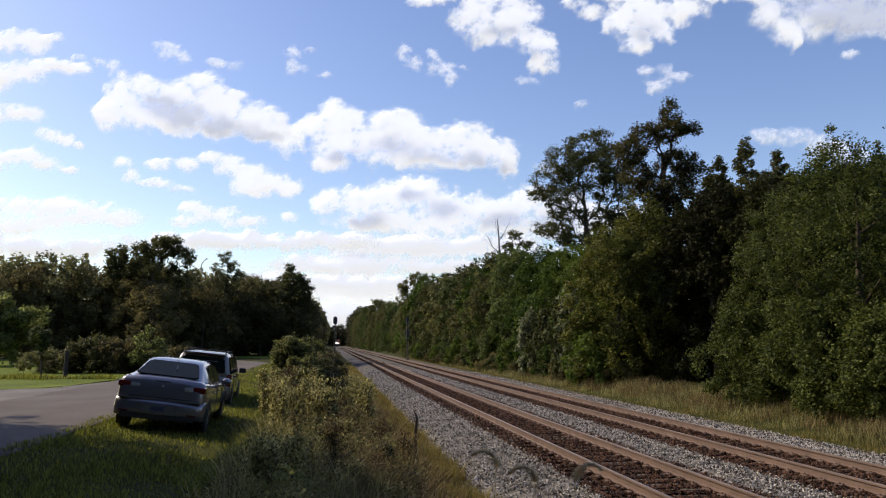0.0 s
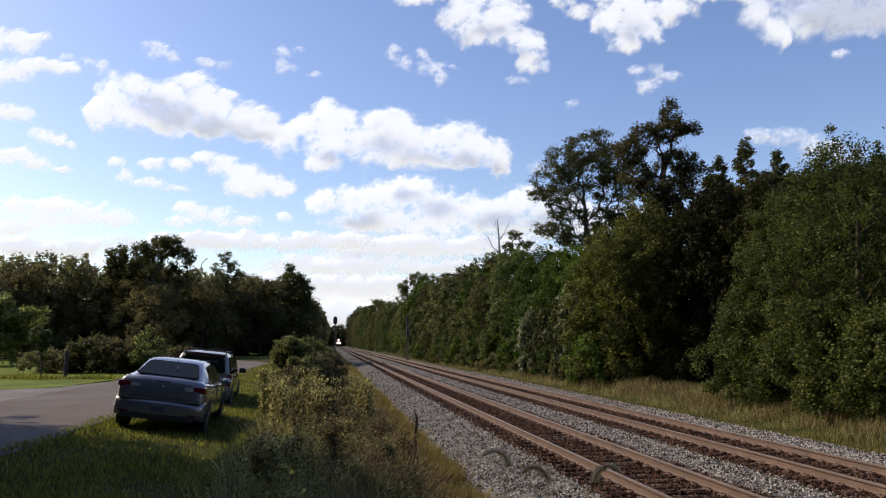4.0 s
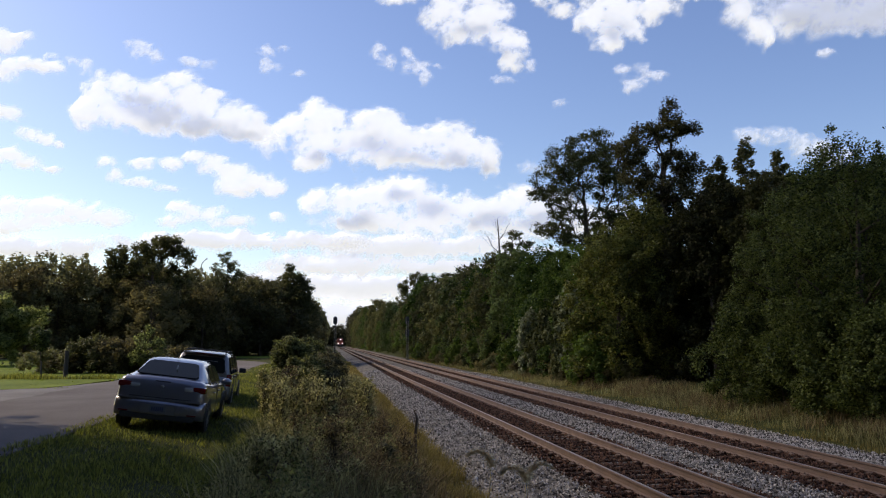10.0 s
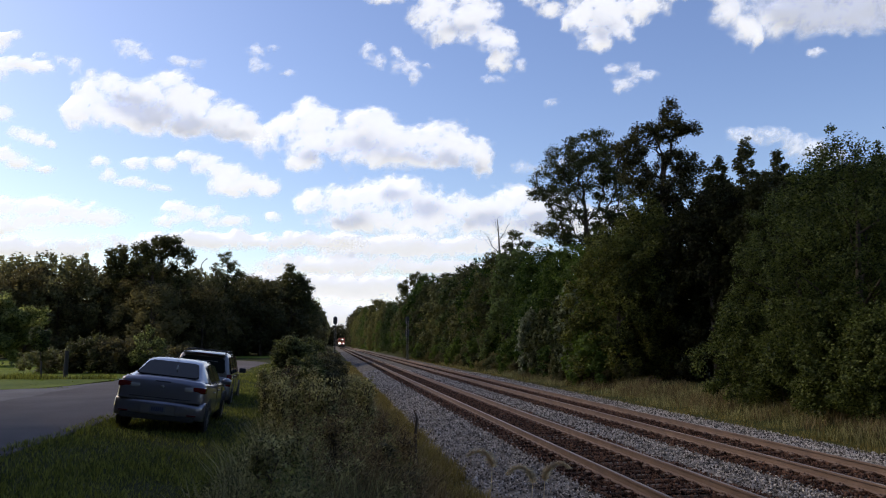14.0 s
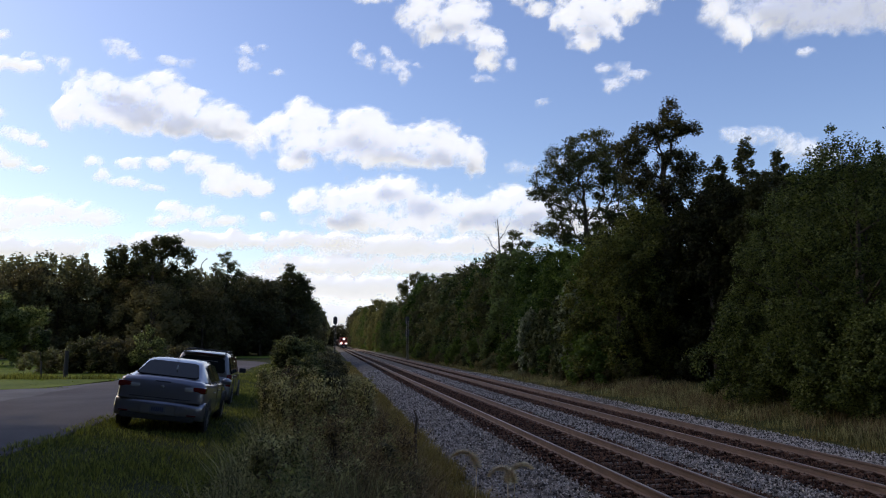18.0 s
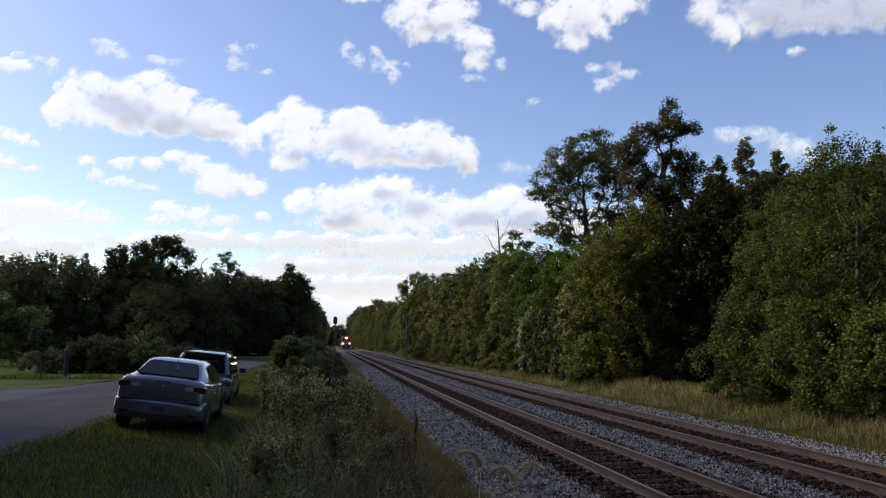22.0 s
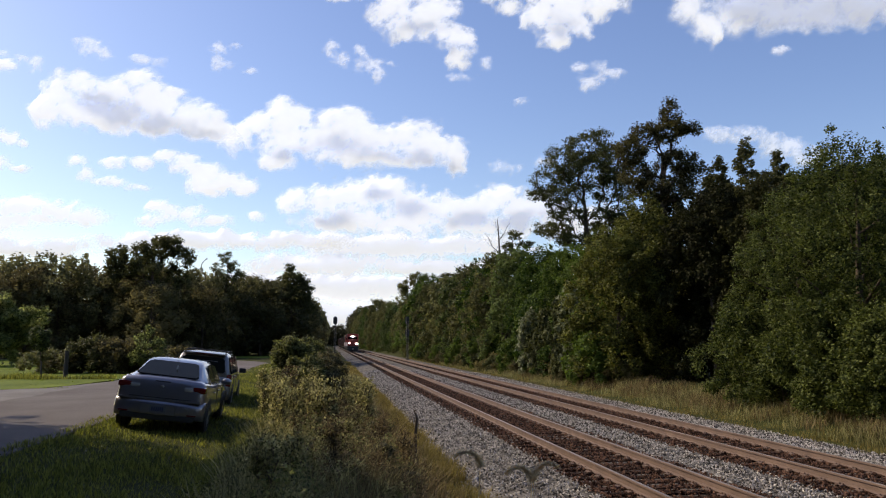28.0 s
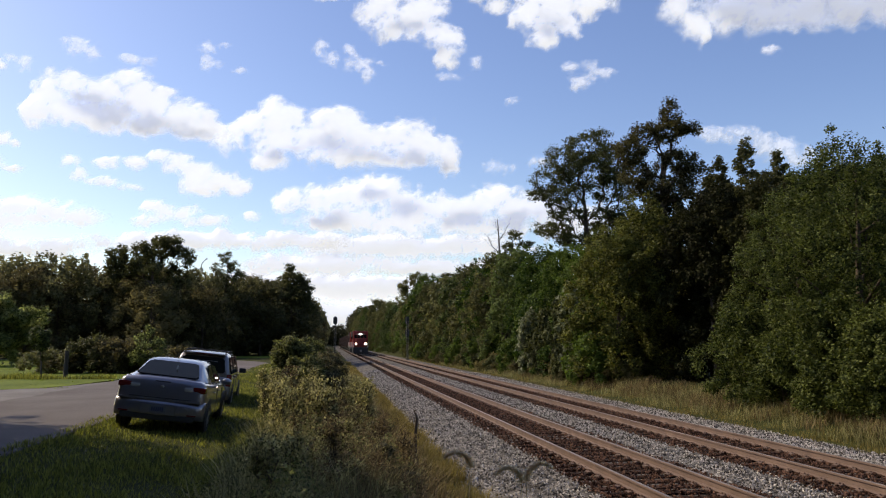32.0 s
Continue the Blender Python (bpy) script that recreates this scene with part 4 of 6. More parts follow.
def build_verge():
    tag(blades("tall_weeds", strip(-1.3, 1.3, 6.0, 60, 1.6, 0.7, 1.1, 3), 60000, 0.66, 0.008, M["weed"], 41, 0.75, 0.7), "tall tangled olive-green weeds along the railway verge", "weeds", kind="stuff")
    tag(blades("dead_weeds", strip(0.1, 1.6, 6.0, 45, 1.5, 0.8, 0.9, 8), 30000, 0.72, 0.007, M["weed_brown"], 42, 0.7, 0.5), "brown dead weed stalks among the green", "weeds", kind="stuff")
    tag(blades("dry_grass", strip(0.95, 2.95, 6.0, 110, 1.6, 0.4, 0.9, 5), 100000, 0.30, 0.0055, M["grass_dry"], 43, 0.8), "straw-coloured dry grass at the edge of the gravel", "grass", kind="stuff")
    tag(blades("dry_grass", strip(14.6, 18.8, 14, 150, 1.4, 0.75, 0.6, 6), 80000, 0.16, 0.007, M["grass_dry"], 44, 0.6), "straw-coloured dry grass between the railway and the wood", "grass", kind="stuff")
    tag(blades("brush_weeds", strip(15.6, 19.2, 14, 120, 1.4, 0.9, 0.45, 14), 42000, 0.50, 0.008, M["weed"], 48, 0.6), "green and straw weeds before the wood", "weeds", kind="stuff")
    tag(blades("brush_weeds", strip(16.2, 19.4, 14, 120, 1.4, 1.0, 0.4, 31), 34000, 0.60, 0.008, M["weed_brown"], 49, 0.6), "brown dead weeds before the wood", "weeds", kind="stuff")
    tag(blades("verge_grass", strip(-5.0, -0.9, 6.0, 60, 1.7, 0.25, 0.8, 7), 100000, 0.14, 0.009, M["grass"], 45, 0.7), "short green grass on the road verge", "grass", kind="stuff")
    tag(blades("lawn_grass", strip(-60, -9.4, 29, 76, 1.3, 0.1, 0.5, 9), 50000, 0.09, 0.045, M["lawn"], 46, 0.8), "mown green lawn behind a wire fence", "grass", kind="stuff")
    tag(blades("broad_grass", strip(-1.7, -0.4, 7.5, 16, 1.3, 0.6, 1.3, 12), 11000, 0.34, 0.012, M["grass"], 50, 0.7, 0.9), "broad-bladed fresh green grass beside the weeds", "grass", kind="stuff")
    tag(blades("fence_grass", strip(-34, -9.7, 36.0, 37.0, 1.0, 0.5, 0.8, 15), 9000, 0.30, 0.016, M["grass"], 57, 0.6), "long uncut grass along the foot of the wire fence", "grass", kind="stuff")
    bush = tree("elder_bush", "leafy yellow-green bush among the weeds by the track", -0.95, 20.5, 2.35, 0.60, 0.12, 0.02, 51, 9, 0.17, 0.040, "leaf_elder", 3, 6, 1.5, 0, stems=6, group="verge bushes", category="bush")
    dark = tree("bramble_bush", "brown-green tangled bramble bush by the track", -0.15, 21.5, 1.95, 0.50, 0.05, 0.02, 52, 9, 0.16, 0.034, "leaf_bramble", 3, 5, 1.6, 0, stems=6, group="verge bushes", category="bush")
    for src, x, y, turn, k, tall in ((bush, -1.30, 19.6, 50, 0.62, 0.85), (bush, -0.6, 19.8, 170, 0.85, 0.95), (dark, 0.0, 20.4, 60, 0.9, 0.9), (dark, -0.3, 18.4, 200, 0.8, 0.75), (bush, -0.9, 18.0, 260, 0.7, 0.6), (dark, 0.35, 16.0, 20, 0.6, 0.6), (bush, 0.55, 14.6, 120, 0.5, 0.55), (bush, -0.9, 25.0, 70, 0.95, 1.0), (dark, 0.1, 27.0, 70, 1.0, 1.0), (bush, -0.7, 31.0, 10, 1.0, 1.0), (dark, -0.2, 36.0, 10, 1.1, 1.0), (dark, 1.0, 10.4, 40, 0.75, 0.55), (dark, 0.8, 11.8, 150, 0.8, 0.6), (dark, 1.25, 12.0, 250, 0.6, 0.6), (dark, 1.1, 9.4, 10, 0.6, 0.5)):
        again(src, x, y, turn, k, tall)
    weed = tree("ragweed_plant", "waist-high leafy olive weed on the verge", 0.3, 12.5, 1.0, 0.22, 0.1, 0.008, 53, 13, 0.10, 0.023, "weed", 1, 7, 1.6, 0, stems=4, group="verge weeds", category="weed")
    dead = tree("ragweed_plant", "waist-high brown dead weed on the verge", 0.7, 11.0, 1.0, 0.2, 0.1, 0.008, 54, 10, 0.09, 0.020, "weed_brown", 1, 7, 1.7, 0, stems=4, group="verge weeds", category="weed")
    rng = random.Random(4)
    for i in range(40):
        y = 8.5 + 14 * (i / 40.0) ** 1.3 + rng.uniform(-0.5, 0.5)
        x = rng.uniform(-0.9, 1.3)
        again((weed, dead)[rng.random() < 0.2 + 0.35 * (x > 0.3)], x, y, rng.uniform(0, 360), rng.uniform(0.8, 1.2), rng.uniform(0.75, 1.2))
    for i in range(34):
        y = 14.5 + 9.0 * i / 34.0 + rng.uniform(-0.4, 0.4)
        again((weed, weed, dead)[i % 3], rng.uniform(-1.5, 0.9), y, rng.uniform(0, 360), rng.uniform(1.1, 1.5), rng.uniform(0.9, 1.35))
    for name, x0, x1, n, mat, seed, label in (("weed_leaves", -1.4, 0.9, 80000, "weed", 91, "small olive leaves of the tangled verge weeds"), ("weed_leaves", 0.2, 1.7, 46000, "weed_brown", 92, "small brown leaves and seed heads of the verge weeds"), ("weed_leaves", -1.6, 1.2, 44000, "leaf_elder", 93, "small green leaves of the verge weeds")):
        g = np.random.default_rng(seed)
        y = 6.5 + 40 * g.random(n) ** 1.8
        x = g.uniform(x0, x1, n)
        k = np.array([noise.noise((a * 1.3, b * 1.1, seed)) for a, b in zip(x, y)])
        ok = k > -0.12
        x, y, k = x[ok], y[ok], k[ok]
        top = (0.35 + 1.3 * np.clip(k + 0.1, 0, 0.6)) * np.clip(1.25 - np.abs(x - 0.2) * 0.45, 0.4, 1)
        z = np.interp(x, GX, GZ) + top * g.random(len(x)) ** 0.7
        v, f = leaf_cloud(np.stack([x, y, z], 1), 1, 0.05, 0.022, seed)
        tag(soup(name, v, f, M[mat]), label, "weeds", kind="stuff")
    return bush


build_woods_east()
build_edge_shrubs()
build_woods_west()
build_far_woods()
build_lawn_plants()
elder = build_verge()


# ---- clouds ----
RIGHT = Vector((math.cos(YAW), -math.sin(YAW), 0))
AHEAD = Vector((math.sin(YAW), math.cos(YAW), 0))
LAYER = 400.0       # height of the cloud layer over the eye
WIND = (RIGHT * -119 - AHEAD * 16) / 32.0


def cloud_material(name, solid=1.0, full=1.75, white=1.0):
    """Vapour that glows in place of scattered sunlight, and takes the sun too: a white body, its shade painted grey
    where it is deep, fraying into clear air at its edge.
    """
    m = bpy.data.materials.new(name)
    m.use_nodes = True
    nt = m.node_tree
    n, l = nt.nodes, nt.links
    n.remove(n["Principled BSDF"])
    un = n.new("ShaderNodeAttribute")
    un.attribute_name = "under"
    at, po = n.new("ShaderNodeAttribute"), n.new("ShaderNodeTexCoord")
    at.attribute_name = "depth"
    no = n.new("ShaderNodeTexNoise")
    no.inputs["Scale"].default_value, no.inputs["Detail"].default_value, no.inputs["Roughness"].default_value = 0.045, 7.0, 0.62
    l.new(po.outputs["Object"], no.inputs["Vector"])
    fray = n.new("ShaderNodeMath")
    fray.operation = "MULTIPLY_ADD"
    fray.inputs[1].default_value, fray.inputs[2].default_value = 1.15, -0.575
    l.new(no.outputs["Fac"], fray.inputs[0])
    add = n.new("ShaderNodeMath")
    l.new(at.outputs["Fac"], add.inputs[0])
    l.new(fray.outputs[0], add.inputs[1])
    al = n.new("ShaderNodeMapRange")
    al.interpolation_type = "SMOOTHSTEP"
    al.inputs["From Min"].default_value, al.inputs["From Max"].default_value, al.inputs["To Max"].default_value = 0.04, full, solid
    l.new(add.outputs[0], al.inputs["Value"])
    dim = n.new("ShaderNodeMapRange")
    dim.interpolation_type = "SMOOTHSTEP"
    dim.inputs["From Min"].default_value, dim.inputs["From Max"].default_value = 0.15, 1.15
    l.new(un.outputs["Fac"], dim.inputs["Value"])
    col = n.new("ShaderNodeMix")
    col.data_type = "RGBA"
    # emitted colours: A stands for the lit vapour, B for its shaded cores
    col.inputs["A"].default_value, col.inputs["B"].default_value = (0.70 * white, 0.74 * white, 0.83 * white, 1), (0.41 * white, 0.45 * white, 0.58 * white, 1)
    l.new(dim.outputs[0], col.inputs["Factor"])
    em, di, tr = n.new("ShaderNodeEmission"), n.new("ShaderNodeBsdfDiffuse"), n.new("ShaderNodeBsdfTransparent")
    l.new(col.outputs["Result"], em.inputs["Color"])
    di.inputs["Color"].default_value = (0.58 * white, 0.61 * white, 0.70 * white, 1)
    both, mx = n.new("ShaderNodeAddShader"), n.new("ShaderNodeMixShader")
    l.new(em.outputs[0], both.inputs[0])
    l.new(di.outputs[0], both.inputs[1])
    l.new(al.outputs[0], mx.inputs[0])
    l.new(tr.outputs[0], mx.inputs[1])
    l.new(both.outputs[0], mx.inputs[2])
    l.new(mx.outputs[0], n["Material Output"].inputs["Surface"])
    return m


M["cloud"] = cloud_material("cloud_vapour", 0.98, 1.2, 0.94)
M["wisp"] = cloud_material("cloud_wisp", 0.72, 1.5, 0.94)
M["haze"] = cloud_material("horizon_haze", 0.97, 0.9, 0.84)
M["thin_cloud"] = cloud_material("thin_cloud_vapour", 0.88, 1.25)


def fbm(x, y, seed, octaves=5):
    s, a, k = 0.0, 0.5, 1.0
    for o in range(octaves):
        s += a * noise.noise((x * k, y * k, seed + 7.3 * o))
        a, k = a * 0.55, k * 2.1
    return s


def cloud(puffs, thick=(), label="white fair-weather cumulus cloud", step=2.4, mat="cloud", ragged=1.0):
    """One cloud of several round puffs: (bearing, rise, half-width, half-height), in thousandths of the distance ahead,
    as seen at half time; thick: deep places where its shade is painted grey. It lies on the cloud layer, so the lower
    it stands the farther it is."""
    if mat == "wisp":
        puffs = [(a, b, c * 1.25, d * 1.25) for a, b, c, d in puffs]
        ragged = ragged * 1.35
    rise = sum(p[1] - 0.3 * p[3] for p in puffs) / len(puffs)
    dist = min(4300.0, LAYER / max(0.04, rise / 1000.0))
    k = dist / 1000.0
    x0 = min(p[0] - 1.4 * p[2] for p in puffs) - 6
    x1 = max(p[0] + 1.4 * p[2] for p in puffs) + 6
    z0 = min(p[1] - 1.4 * p[3] for p in puffs) - 6
    z1 = max(p[1] + 1.4 * p[3] for p in puffs) + 6
    nx, nz = max(8, int((x1 - x0) / step)), max(8, int((z1 - z0) / step))
    gx, gz = np.meshgrid(np.linspace(x0, x1, nx), np.linspace(z0, z1, nz))
    seed = puffs[0][0] * 0.013 + puffs[0][1] * 0.007
    big = min(1.0, max(0.30, sum(p[2] for p in puffs) / len(puffs) / 40.0))
    layer = lambda w, h, s, o: np.array([fbm(a / w, b / h, seed + s, o) for a, b in zip(gx.ravel(), gz.ravel())]).reshape(gx.shape)
    lump, billow, fine = layer(36 * big, 28 * big, 0, 5), np.abs(layer(22 * big, 18 * big, 40, 4)), layer(9 * big + 2, 8 * big + 2, 77, 3)
    wx, wz = layer(34 * big, 30 * big, 11, 3), layer(34 * big, 30 * big, 23, 3)
    keep, halo = np.full_like(gx, -9.0), np.zeros_like(gx)
    for px, pz, rx, rz in puffs:
        q = ((gx + 16 * big * wx - px) / rx) ** 2 + ((gz + 12 * big * wz - pz) / rz) ** 2
        keep = np.maximum(keep, 1.0 - q)
        halo = halo + np.exp(-1.2 * q)
    fld = 0.75 * np.maximum(keep, -0.7) + 0.35 * np.minimum(halo, 1.6) + ragged * (0.85 * lump - 0.75 * billow + 0.45 * fine) + 0.06
    fld = np.clip(fld - (0.12 if mat == "wisp" else 0.0), 0, 1.6)
    # grey cores: the cloud's own shade, painted as a mask
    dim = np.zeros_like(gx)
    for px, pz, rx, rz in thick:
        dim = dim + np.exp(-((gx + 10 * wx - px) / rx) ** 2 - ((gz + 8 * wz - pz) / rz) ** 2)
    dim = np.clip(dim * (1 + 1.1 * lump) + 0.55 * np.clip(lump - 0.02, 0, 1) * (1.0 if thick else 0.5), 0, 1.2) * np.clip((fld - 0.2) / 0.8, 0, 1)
    body = np.sqrt(np.clip(0.55 * np.minimum(halo, 2.2) + 0.7 * layer(52 * big, 40 * big, 5, 2), 0, 1.8)) * big
    mid = Vector(((x0 + x1) / 2, (z0 + z1) / 2, 0))
    on = fld > 0.0
    idx = -np.ones(fld.shape, dtype=int)
    v, dens, foot, f = [], [], [], []
    for i in range(nz - 1):
        for j in range(nx - 1):
            if not (on[i, j] or on[i + 1, j] or on[i, j + 1] or on[i + 1, j + 1]):
                continue
            for a, b in ((i, j), (i, j + 1), (i + 1, j + 1), (i + 1, j)):
                if idx[a, b] < 0:
                    idx[a, b] = len(v)
                    v.append(((gx[a, b] - mid.x) * k, -26 * body[a, b] * k, (gz[a, b] - mid.y) * k))
                    dens.append(fld[a, b])
                    foot.append(dim[a, b])
            f.append((idx[i, j], idx[i, j + 1], idx[i + 1, j + 1], idx[i + 1, j]))
    ob = new("cloud")
    v, f, dens, foot = np.array(v), np.array(f), np.array(dens), np.array(foot)
    root = np.arange(len(v))
    while True:
        low = root[f].min(axis=1)
        was = root.copy()
        np.minimum.at(root, f.ravel(), np.repeat(low, 4))
        root = root[root]
        if (root == was).all():
            break
    for r in np.unique(root):
        own = np.where(root == r)[0]
        if len(own) < 24:
            continue
        slot = np.full(len(v), -1)
        slot[own] = np.arange(len(own))
        puff = soup("puff", v[own], slot[f[root[f[:, 0]] == r]], M[mat], ob, smooth=True)
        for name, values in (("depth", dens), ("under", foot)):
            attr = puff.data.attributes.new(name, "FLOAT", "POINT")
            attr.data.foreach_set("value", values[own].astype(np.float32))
    here = EYE + (AHEAD + RIGHT * (mid.x / 1000) + Vector((0, 0, mid.y / 1000))) * dist
    ob.matrix_basis = Matrix.Translation(here) @ Matrix((RIGHT, AHEAD, (0, 0, 1))).transposed().to_4x4()
    tag(ob, label, "cloud", "clouds in the sky")
    return ob


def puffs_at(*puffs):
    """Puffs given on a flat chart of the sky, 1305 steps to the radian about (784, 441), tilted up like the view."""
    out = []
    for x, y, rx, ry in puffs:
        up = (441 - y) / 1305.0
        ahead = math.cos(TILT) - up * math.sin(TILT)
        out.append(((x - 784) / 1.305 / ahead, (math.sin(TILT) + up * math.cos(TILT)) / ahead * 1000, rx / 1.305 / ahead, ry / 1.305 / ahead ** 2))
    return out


LONG, BROAD, GREY = "long white cumulus cloud with a grey core", "broad white cumulus cloud low over the trees", "large white cloud with a grey base"
FLAT, WISP, BANK = "pale flat cloud low over the trees", "thin wisp of white cloud", "thin white cloud bank near the horizon"
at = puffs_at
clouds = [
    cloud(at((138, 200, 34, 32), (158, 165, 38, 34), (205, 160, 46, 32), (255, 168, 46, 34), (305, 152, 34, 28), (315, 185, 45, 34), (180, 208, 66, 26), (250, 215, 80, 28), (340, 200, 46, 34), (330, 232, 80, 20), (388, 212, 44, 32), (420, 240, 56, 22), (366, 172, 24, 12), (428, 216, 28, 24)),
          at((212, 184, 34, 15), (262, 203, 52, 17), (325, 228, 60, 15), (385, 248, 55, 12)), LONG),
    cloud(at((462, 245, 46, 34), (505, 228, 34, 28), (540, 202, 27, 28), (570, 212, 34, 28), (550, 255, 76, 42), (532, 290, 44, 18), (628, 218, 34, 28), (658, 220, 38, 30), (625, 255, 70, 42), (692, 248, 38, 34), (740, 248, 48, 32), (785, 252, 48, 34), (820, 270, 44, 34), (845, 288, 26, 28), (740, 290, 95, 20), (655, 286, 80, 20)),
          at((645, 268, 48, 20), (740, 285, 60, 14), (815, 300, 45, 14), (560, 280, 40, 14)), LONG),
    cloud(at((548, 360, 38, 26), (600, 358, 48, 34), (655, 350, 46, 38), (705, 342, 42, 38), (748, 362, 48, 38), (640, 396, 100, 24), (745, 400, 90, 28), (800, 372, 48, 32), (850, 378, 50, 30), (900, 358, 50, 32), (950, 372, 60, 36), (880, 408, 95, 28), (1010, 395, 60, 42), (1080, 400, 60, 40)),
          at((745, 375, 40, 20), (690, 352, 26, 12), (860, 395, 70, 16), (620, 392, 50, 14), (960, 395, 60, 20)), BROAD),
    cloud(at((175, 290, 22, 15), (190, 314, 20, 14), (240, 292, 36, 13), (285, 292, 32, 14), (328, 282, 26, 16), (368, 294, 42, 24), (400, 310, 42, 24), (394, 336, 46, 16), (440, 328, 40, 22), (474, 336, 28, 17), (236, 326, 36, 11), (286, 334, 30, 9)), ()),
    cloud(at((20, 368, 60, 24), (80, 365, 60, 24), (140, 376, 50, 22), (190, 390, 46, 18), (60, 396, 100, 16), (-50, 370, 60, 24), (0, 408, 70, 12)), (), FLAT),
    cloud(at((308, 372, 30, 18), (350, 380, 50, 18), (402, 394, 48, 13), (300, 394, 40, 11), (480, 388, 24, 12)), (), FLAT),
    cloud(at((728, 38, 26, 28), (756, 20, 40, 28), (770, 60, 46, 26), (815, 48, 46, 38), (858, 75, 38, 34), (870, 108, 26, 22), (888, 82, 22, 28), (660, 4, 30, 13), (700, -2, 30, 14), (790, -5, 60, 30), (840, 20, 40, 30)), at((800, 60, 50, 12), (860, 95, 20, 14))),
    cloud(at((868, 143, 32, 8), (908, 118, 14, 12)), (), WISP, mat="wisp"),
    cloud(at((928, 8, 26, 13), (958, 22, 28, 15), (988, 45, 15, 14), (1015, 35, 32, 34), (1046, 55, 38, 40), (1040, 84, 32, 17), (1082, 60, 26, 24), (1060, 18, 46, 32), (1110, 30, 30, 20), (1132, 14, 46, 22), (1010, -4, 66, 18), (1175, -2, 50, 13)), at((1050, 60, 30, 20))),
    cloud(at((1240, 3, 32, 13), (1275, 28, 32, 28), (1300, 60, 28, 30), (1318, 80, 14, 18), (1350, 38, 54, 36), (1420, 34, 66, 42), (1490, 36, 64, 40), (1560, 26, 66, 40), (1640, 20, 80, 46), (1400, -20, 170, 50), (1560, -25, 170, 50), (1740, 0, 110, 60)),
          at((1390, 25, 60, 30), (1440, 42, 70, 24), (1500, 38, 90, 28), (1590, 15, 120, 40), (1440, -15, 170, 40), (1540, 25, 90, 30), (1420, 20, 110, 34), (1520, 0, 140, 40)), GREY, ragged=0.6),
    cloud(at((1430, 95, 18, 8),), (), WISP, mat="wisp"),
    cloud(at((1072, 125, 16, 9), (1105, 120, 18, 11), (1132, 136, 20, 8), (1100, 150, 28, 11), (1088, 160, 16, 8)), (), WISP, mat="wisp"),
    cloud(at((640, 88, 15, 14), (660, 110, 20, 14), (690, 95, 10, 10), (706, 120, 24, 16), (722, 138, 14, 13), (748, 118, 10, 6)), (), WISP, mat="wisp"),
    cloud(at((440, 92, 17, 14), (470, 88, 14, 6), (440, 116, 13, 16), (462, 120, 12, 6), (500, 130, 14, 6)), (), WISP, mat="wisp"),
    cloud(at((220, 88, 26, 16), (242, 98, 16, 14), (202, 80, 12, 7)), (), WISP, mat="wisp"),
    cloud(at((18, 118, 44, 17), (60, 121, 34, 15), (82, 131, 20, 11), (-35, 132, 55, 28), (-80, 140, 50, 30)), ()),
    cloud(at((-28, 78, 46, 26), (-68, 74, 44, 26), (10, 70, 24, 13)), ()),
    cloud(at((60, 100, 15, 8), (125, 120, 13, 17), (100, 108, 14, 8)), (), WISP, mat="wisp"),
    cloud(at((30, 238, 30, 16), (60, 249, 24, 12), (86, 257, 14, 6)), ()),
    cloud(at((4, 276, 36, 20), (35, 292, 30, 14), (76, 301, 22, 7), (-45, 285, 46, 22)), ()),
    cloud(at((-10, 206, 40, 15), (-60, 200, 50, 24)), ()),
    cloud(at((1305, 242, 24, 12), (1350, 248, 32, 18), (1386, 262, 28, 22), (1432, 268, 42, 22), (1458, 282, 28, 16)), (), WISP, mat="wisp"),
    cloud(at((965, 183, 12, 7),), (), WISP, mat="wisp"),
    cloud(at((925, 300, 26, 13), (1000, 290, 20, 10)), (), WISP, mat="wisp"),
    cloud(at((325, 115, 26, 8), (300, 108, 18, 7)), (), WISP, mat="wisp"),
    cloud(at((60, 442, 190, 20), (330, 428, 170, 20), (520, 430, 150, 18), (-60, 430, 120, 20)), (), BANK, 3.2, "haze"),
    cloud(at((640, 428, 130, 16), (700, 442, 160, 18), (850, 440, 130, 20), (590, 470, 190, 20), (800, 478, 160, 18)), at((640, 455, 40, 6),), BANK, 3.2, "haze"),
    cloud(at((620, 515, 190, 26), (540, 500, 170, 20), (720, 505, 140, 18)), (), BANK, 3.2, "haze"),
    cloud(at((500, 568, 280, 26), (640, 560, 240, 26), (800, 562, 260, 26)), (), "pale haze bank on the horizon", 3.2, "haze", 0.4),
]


SHADE_V = 8.0       # the lower cloud that crosses the sun


